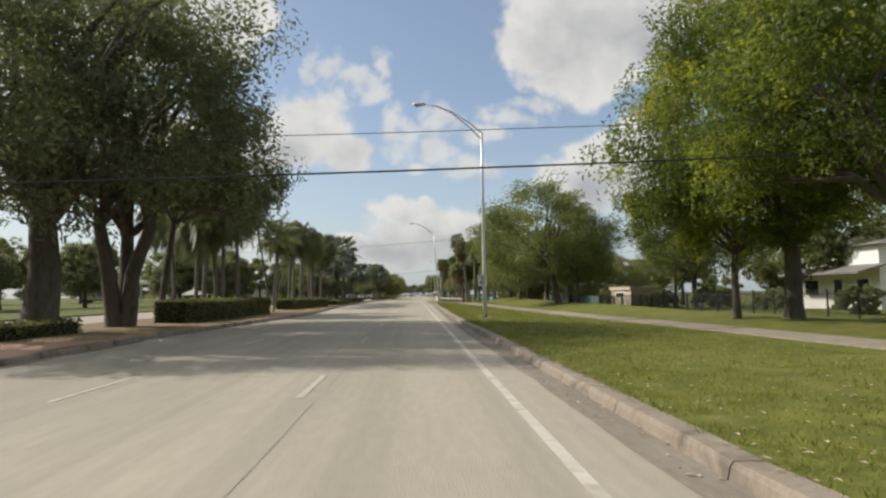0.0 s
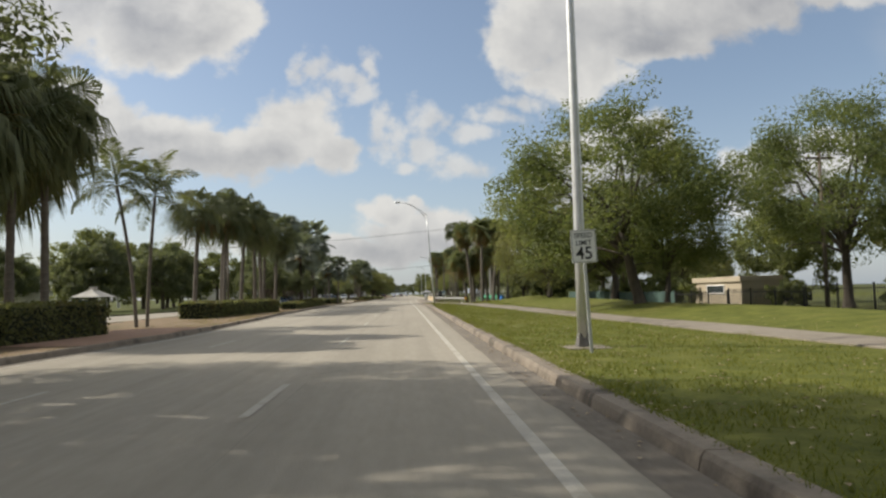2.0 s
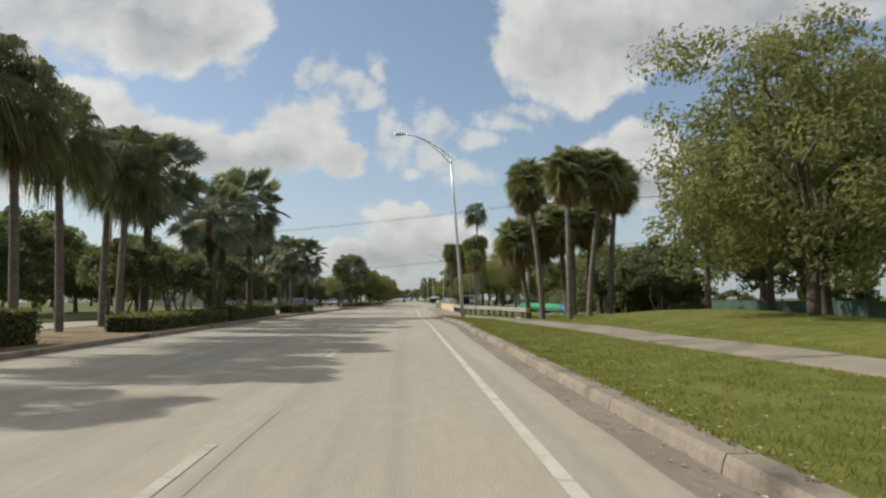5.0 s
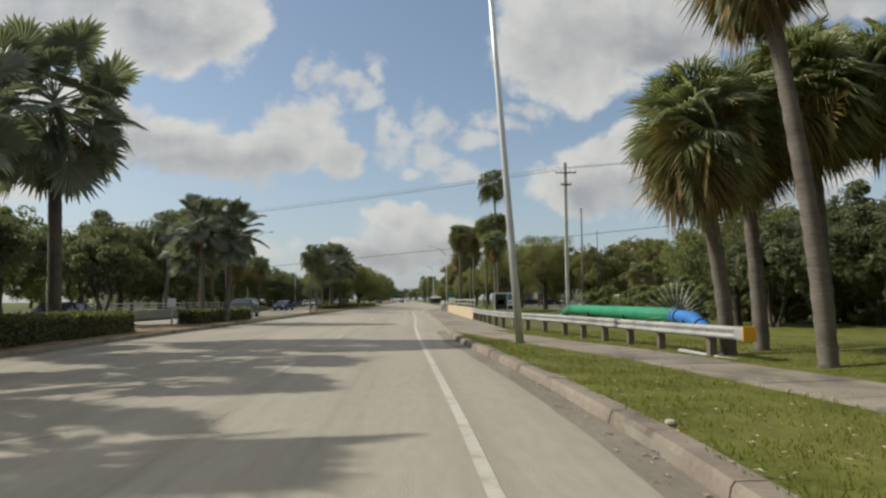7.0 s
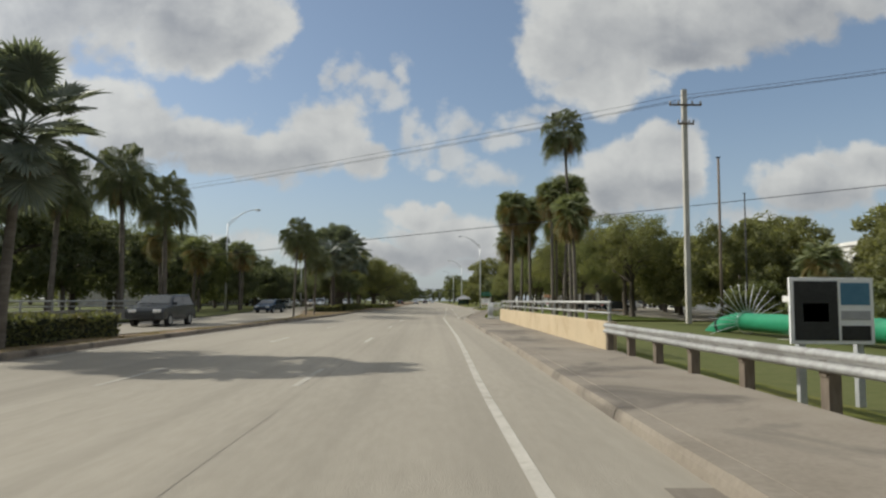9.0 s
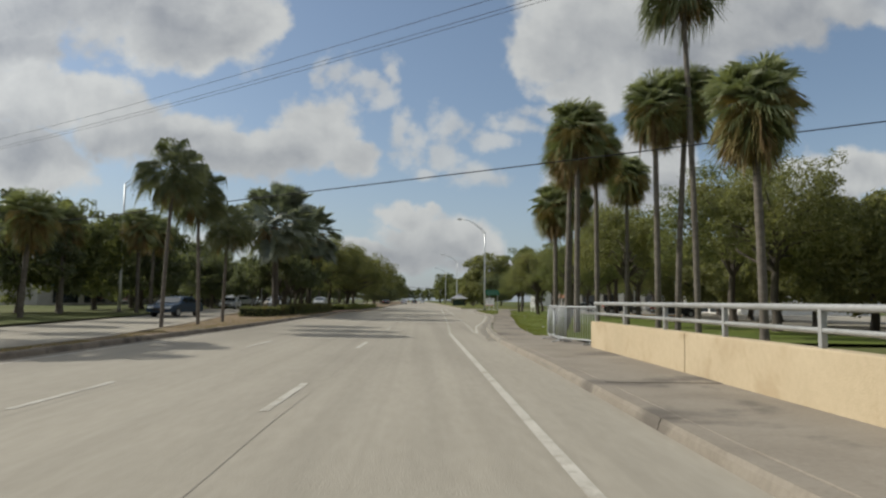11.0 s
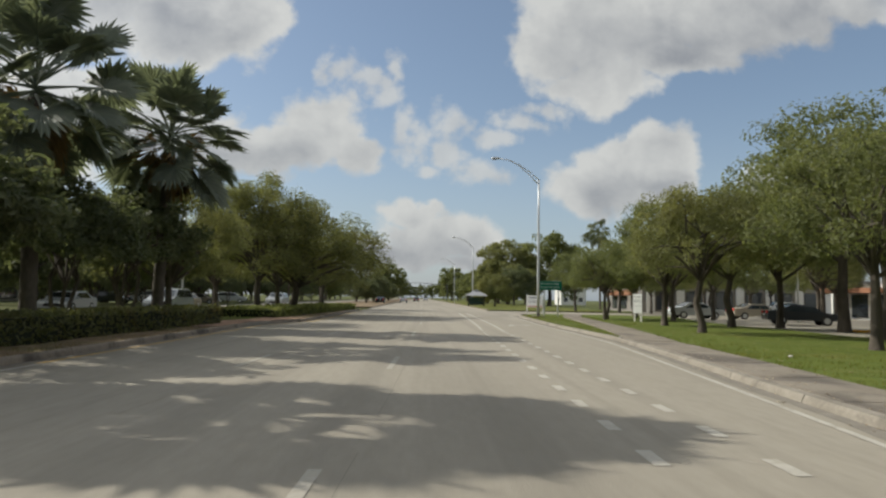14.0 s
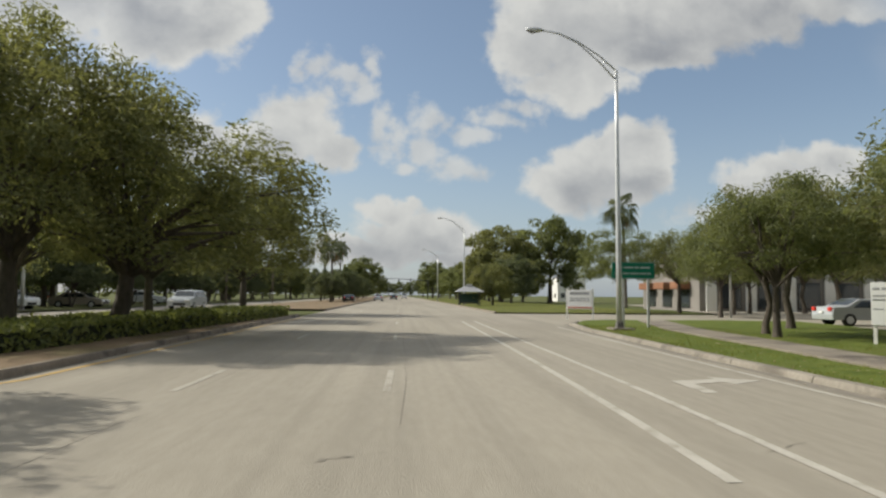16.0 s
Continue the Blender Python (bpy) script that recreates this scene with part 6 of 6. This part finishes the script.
# ---- vehicles ----
def car(x, y, turn, paint, label, kind="sedan"):
    """Built facing -y."""
    ob = thing("car", label, "car", (x, y, .0), turn, "cars")
    Lf, Wd = (4.7, 1.84) if kind != "suv" else (4.7, 1.92)
    prof = {"sedan": [(-2.32, .32), (-2.34, .62), (-2.2, .78), (-1.25, .90), (-.55, 1.36), (.75, 1.42), (1.55, 1.02), (2.25, .98), (2.34, .6), (2.3, .32)],
            "suv": [(-2.32, .36), (-2.35, .78), (-2.2, .98), (-1.2, 1.08), (-.6, 1.60), (1.7, 1.66), (2.15, 1.14), (2.33, 1.02), (2.35, .6), (2.3, .36)],
            "van": [(-2.4, .34), (-2.45, .72), (-2.25, .92), (-1.5, 1.06), (-.45, 1.66), (1.9, 1.72), (2.36, 1.12), (2.42, .9), (2.42, .6), (2.38, .36)]}[kind]
    bm = bmesh.new()
    rows = []
    for s, k, dz in ((-1, .80, 0), (-.97, .985, 0), (0, 1, .015), (.97, .985, 0), (1, .80, 0)):
        row = []
        for py, pz in prof:
            tuck = 1 - max(0, (pz - .95)) * .26
            row.append(bm.verts.new((s * Wd / 2 * tuck, py * (1 if abs(s) < .98 else .985), pz + dz * (pz > .7) - (0.03 if abs(s) > .98 and pz > 1.2 else 0))))
        rows.append(row)
    n = len(prof)
    for a, b in zip(rows, rows[1:]):
        for i in range(n):
            bm.faces.new((a[i], a[(i + 1) % n], b[(i + 1) % n], b[i]))
    bm.faces.new(rows[0][::-1]); bm.faces.new(rows[-1])
    bmesh.ops.recalc_face_normals(bm, faces=bm.faces)
    bmesh.ops.bevel(bm, geom=[e for e in bm.edges if len(e.link_faces) == 2 and e.calc_face_angle() > .3], offset=.05, segments=2, affect="EDGES", profile=.6)
    part("body", mesh("car_body", bm, M["car_" + paint]), ob)
    (ya, za), (yb, zb) = prof[3], prof[4]
    (yc, zc), (yd, zd) = prof[5], prof[6]

    def pane(pts, nm):
        part(nm, raw(nm, pts, [tuple(range(len(pts)))], M["glass"]), ob)
    wx = lambda z: Wd / 2 * (1 - max(0, z - .95) * .26)
    l = lambda a, b, s: a + (b - a) * s
    for (y0_, z0_, y1_, z1_, nm, off) in ((ya, za, yb, zb, "windscreen", -.02), (yd, zd, yc, zc, "rear_window", .02)):
        p0, p1 = (l(y0_, y1_, .14), l(z0_, z1_, .14)), (l(y0_, y1_, .9), l(z0_, z1_, .9))
        pane([(-wx(p0[1]) * .86, p0[0] + off, p0[1] + .03), (wx(p0[1]) * .86, p0[0] + off, p0[1] + .03), (wx(p1[1]) * .84, p1[0] + off, p1[1] + .03), (-wx(p1[1]) * .84, p1[0] + off, p1[1] + .03)], nm)
    for s in (-1, 1):
        zlo, zhi = za + .06, zb - .07
        a, b = l(ya, yb, .25), l(yb, yc, .02)
        c, d = l(yb, yc, .97), l(yc, yd, .6)
        for (q0, q1, q2, q3) in ((a, b, l(b, c, .48), l(a, d, .47)), (l(a, d, .49), l(b, c, .5), c, d)):
            pane([(s * (wx(zlo) + .012), q0, zlo), (s * (wx(zhi) + .012), q1, zhi), (s * (wx(zhi) + .012), q2, zhi), (s * (wx(zlo) + .012), q3, zlo)], "side_window")
    for s in (-1, 1):
        for wy in (-1.42, 1.40):
            wh = part("wheel", tube_mesh("tyre", [(s * (Wd / 2 - .2), wy, .33), (s * (Wd / 2 + .01), wy, .33)], .33, M["rubber"], 18, False), ob)
            part("rim", tube_mesh("rim", [(s * (Wd / 2 - .1), wy, .33), (s * (Wd / 2 + .02), wy, .33)], .2, M["alu"], 14, False), wh)
        hz = prof[1][1] + .02
        part("headlight", mesh("headlight", boxed(s * .62 - .2, prof[1][0] - .02, hz - .07, s * .62 + .2, prof[1][0] + .1, hz + .08, .03), M["sign_white"]), ob, "clear headlight")
        part("tail_light", mesh("tail_light", boxed(s * .68 - .14, 2.26, .78, s * .68 + .14, 2.37, .98, .02), M["sign_red"]), ob, "red tail light")
        part("mirror", mesh("mirror", boxed(s * (Wd / 2 + .02) - .09, ya + .35, za + .03, s * (Wd / 2 + .02) + .09, ya + .47, za + .17, .03), M["car_" + paint]), ob)
    part("grille", mesh("grille", boxed(-.5, prof[0][0] - .035, .42, .5, prof[0][0] + .05, .62, .02), M["dark_metal"]), ob)
    part("number_plate", mesh("number_plate", boxed(-.16, 2.33, .66, .16, 2.385, .78), M["sign_white"]), ob)
    return ob


car(-23.4, 228.0, 4, "silver", "silver sedan in the opposite lanes")
car(-18.0, 231.2, 0, "silver", "silver van in the opposite lanes", "van")
car(-18.0, 267.5, 0, "silver", "silver sport utility car with bright headlights", "suv")
car(-21.5, 244.0, 0, "tan", "tan sedan in the opposite lanes")
car(-14.0, 153.5, 0, "dark", "black sport utility car in the opposite lanes", "suv")
car(-17.4, 128.0, 0, "blue", "blue-grey sedan in the opposite lanes")
car(-17.2, 191.5, -8, "blue", "dark blue sedan in the opposite lanes")
for i, (x, y, p, k) in enumerate(((-30, 262, "white", "suv"), (-33, 266, "silver", "sedan"), (-36.5, 263, "dark", "sedan"), (-29, 272, "tan", "sedan"), (-33, 280, "white", "sedan"), (-30, 290, "silver", "suv"))):
    car(x, y, 80 + i * 4, p, "%s car parked before the shops across the road" % p, k)
for i, (x, y, tn, p, k) in enumerate(((24.5, 243.0, 90, "silver", "sedan"), (40.5, 256.0, 80, "white", "suv"), (44, 264, 90, "white", "sedan"), (26.2, 229, 75, "dark", "sedan"), (27.5, 214.5, 85, "dark", "sedan"), (25.4, 69.5, 0, "dark", "suv"), (30, 243, 90, "tan", "sedan"))):
    car(x, y, tn, p, "%s car parked beside the verge" % p, k)
car(-1.7, 392.0, 180, "dark", "dark sedan driving ahead")
car(-4.8, 360.0, 180, "silver", "silver sedan driving ahead")
car(-9.0, 330.0, 180, "dark", "dark sedan waiting at the median opening")
car(1.6, 470.0, 180, "white", "white van driving far ahead", "van")
tr = thing("box_trailer", "white box trailer parked far across the road", "trailer", (-78, 174, 0))
part("box", mesh("trailer_box", boxed(-4.4, -1.3, .9, 4.4, 1.3, 3.9, .04), M["white_paint"]), tr)
part("chassis", mesh("chassis", boxed(-4.2, -1.0, .6, 4.2, 1.0, .9, .02), M["dark_metal"]), tr)
for wx_ in (2.2, 3.3, -3.3):
    for s in (-1, 1):
        part("wheel", tube_mesh("trailer_wheel", [(wx_, s * .85, .5), (wx_, s * 1.2, .5)], .5, M["rubber"], 14, False), tr)
tagged(new("parking_kerb", mesh("parking_kerb", boxed(22.6, 217.6, .0, 29.5, 218.0, .14, .03), M["sign_orange"])), "yellow painted parking kerb", "kerb", kind="structure")
rr = np.random.default_rng(4)
for x, y in ((3.4, 98.2), (8.9, 199.0), (6.9, 206.5), (10.6, 30.5), (9.9, 36.0), (6.3, 176.4)):
    bm = bmesh.new()
    bmesh.ops.create_icosphere(bm, subdivisions=2, radius=.06)
    for q in bm.verts: q.co *= 1 + .35 * noise.noise(q.co * 9 + Vector((x, y, 0)))
    for q in bm.verts: q.co.z *= .55
    st = new("stone", mesh("stone", bm, M["concrete"], True))
    st.location = (x, y, (lawn_z(x, y) if y < 118 else .12) + .03)
    tagged(st, "pale stone lying in the grass", "stone", "stones")
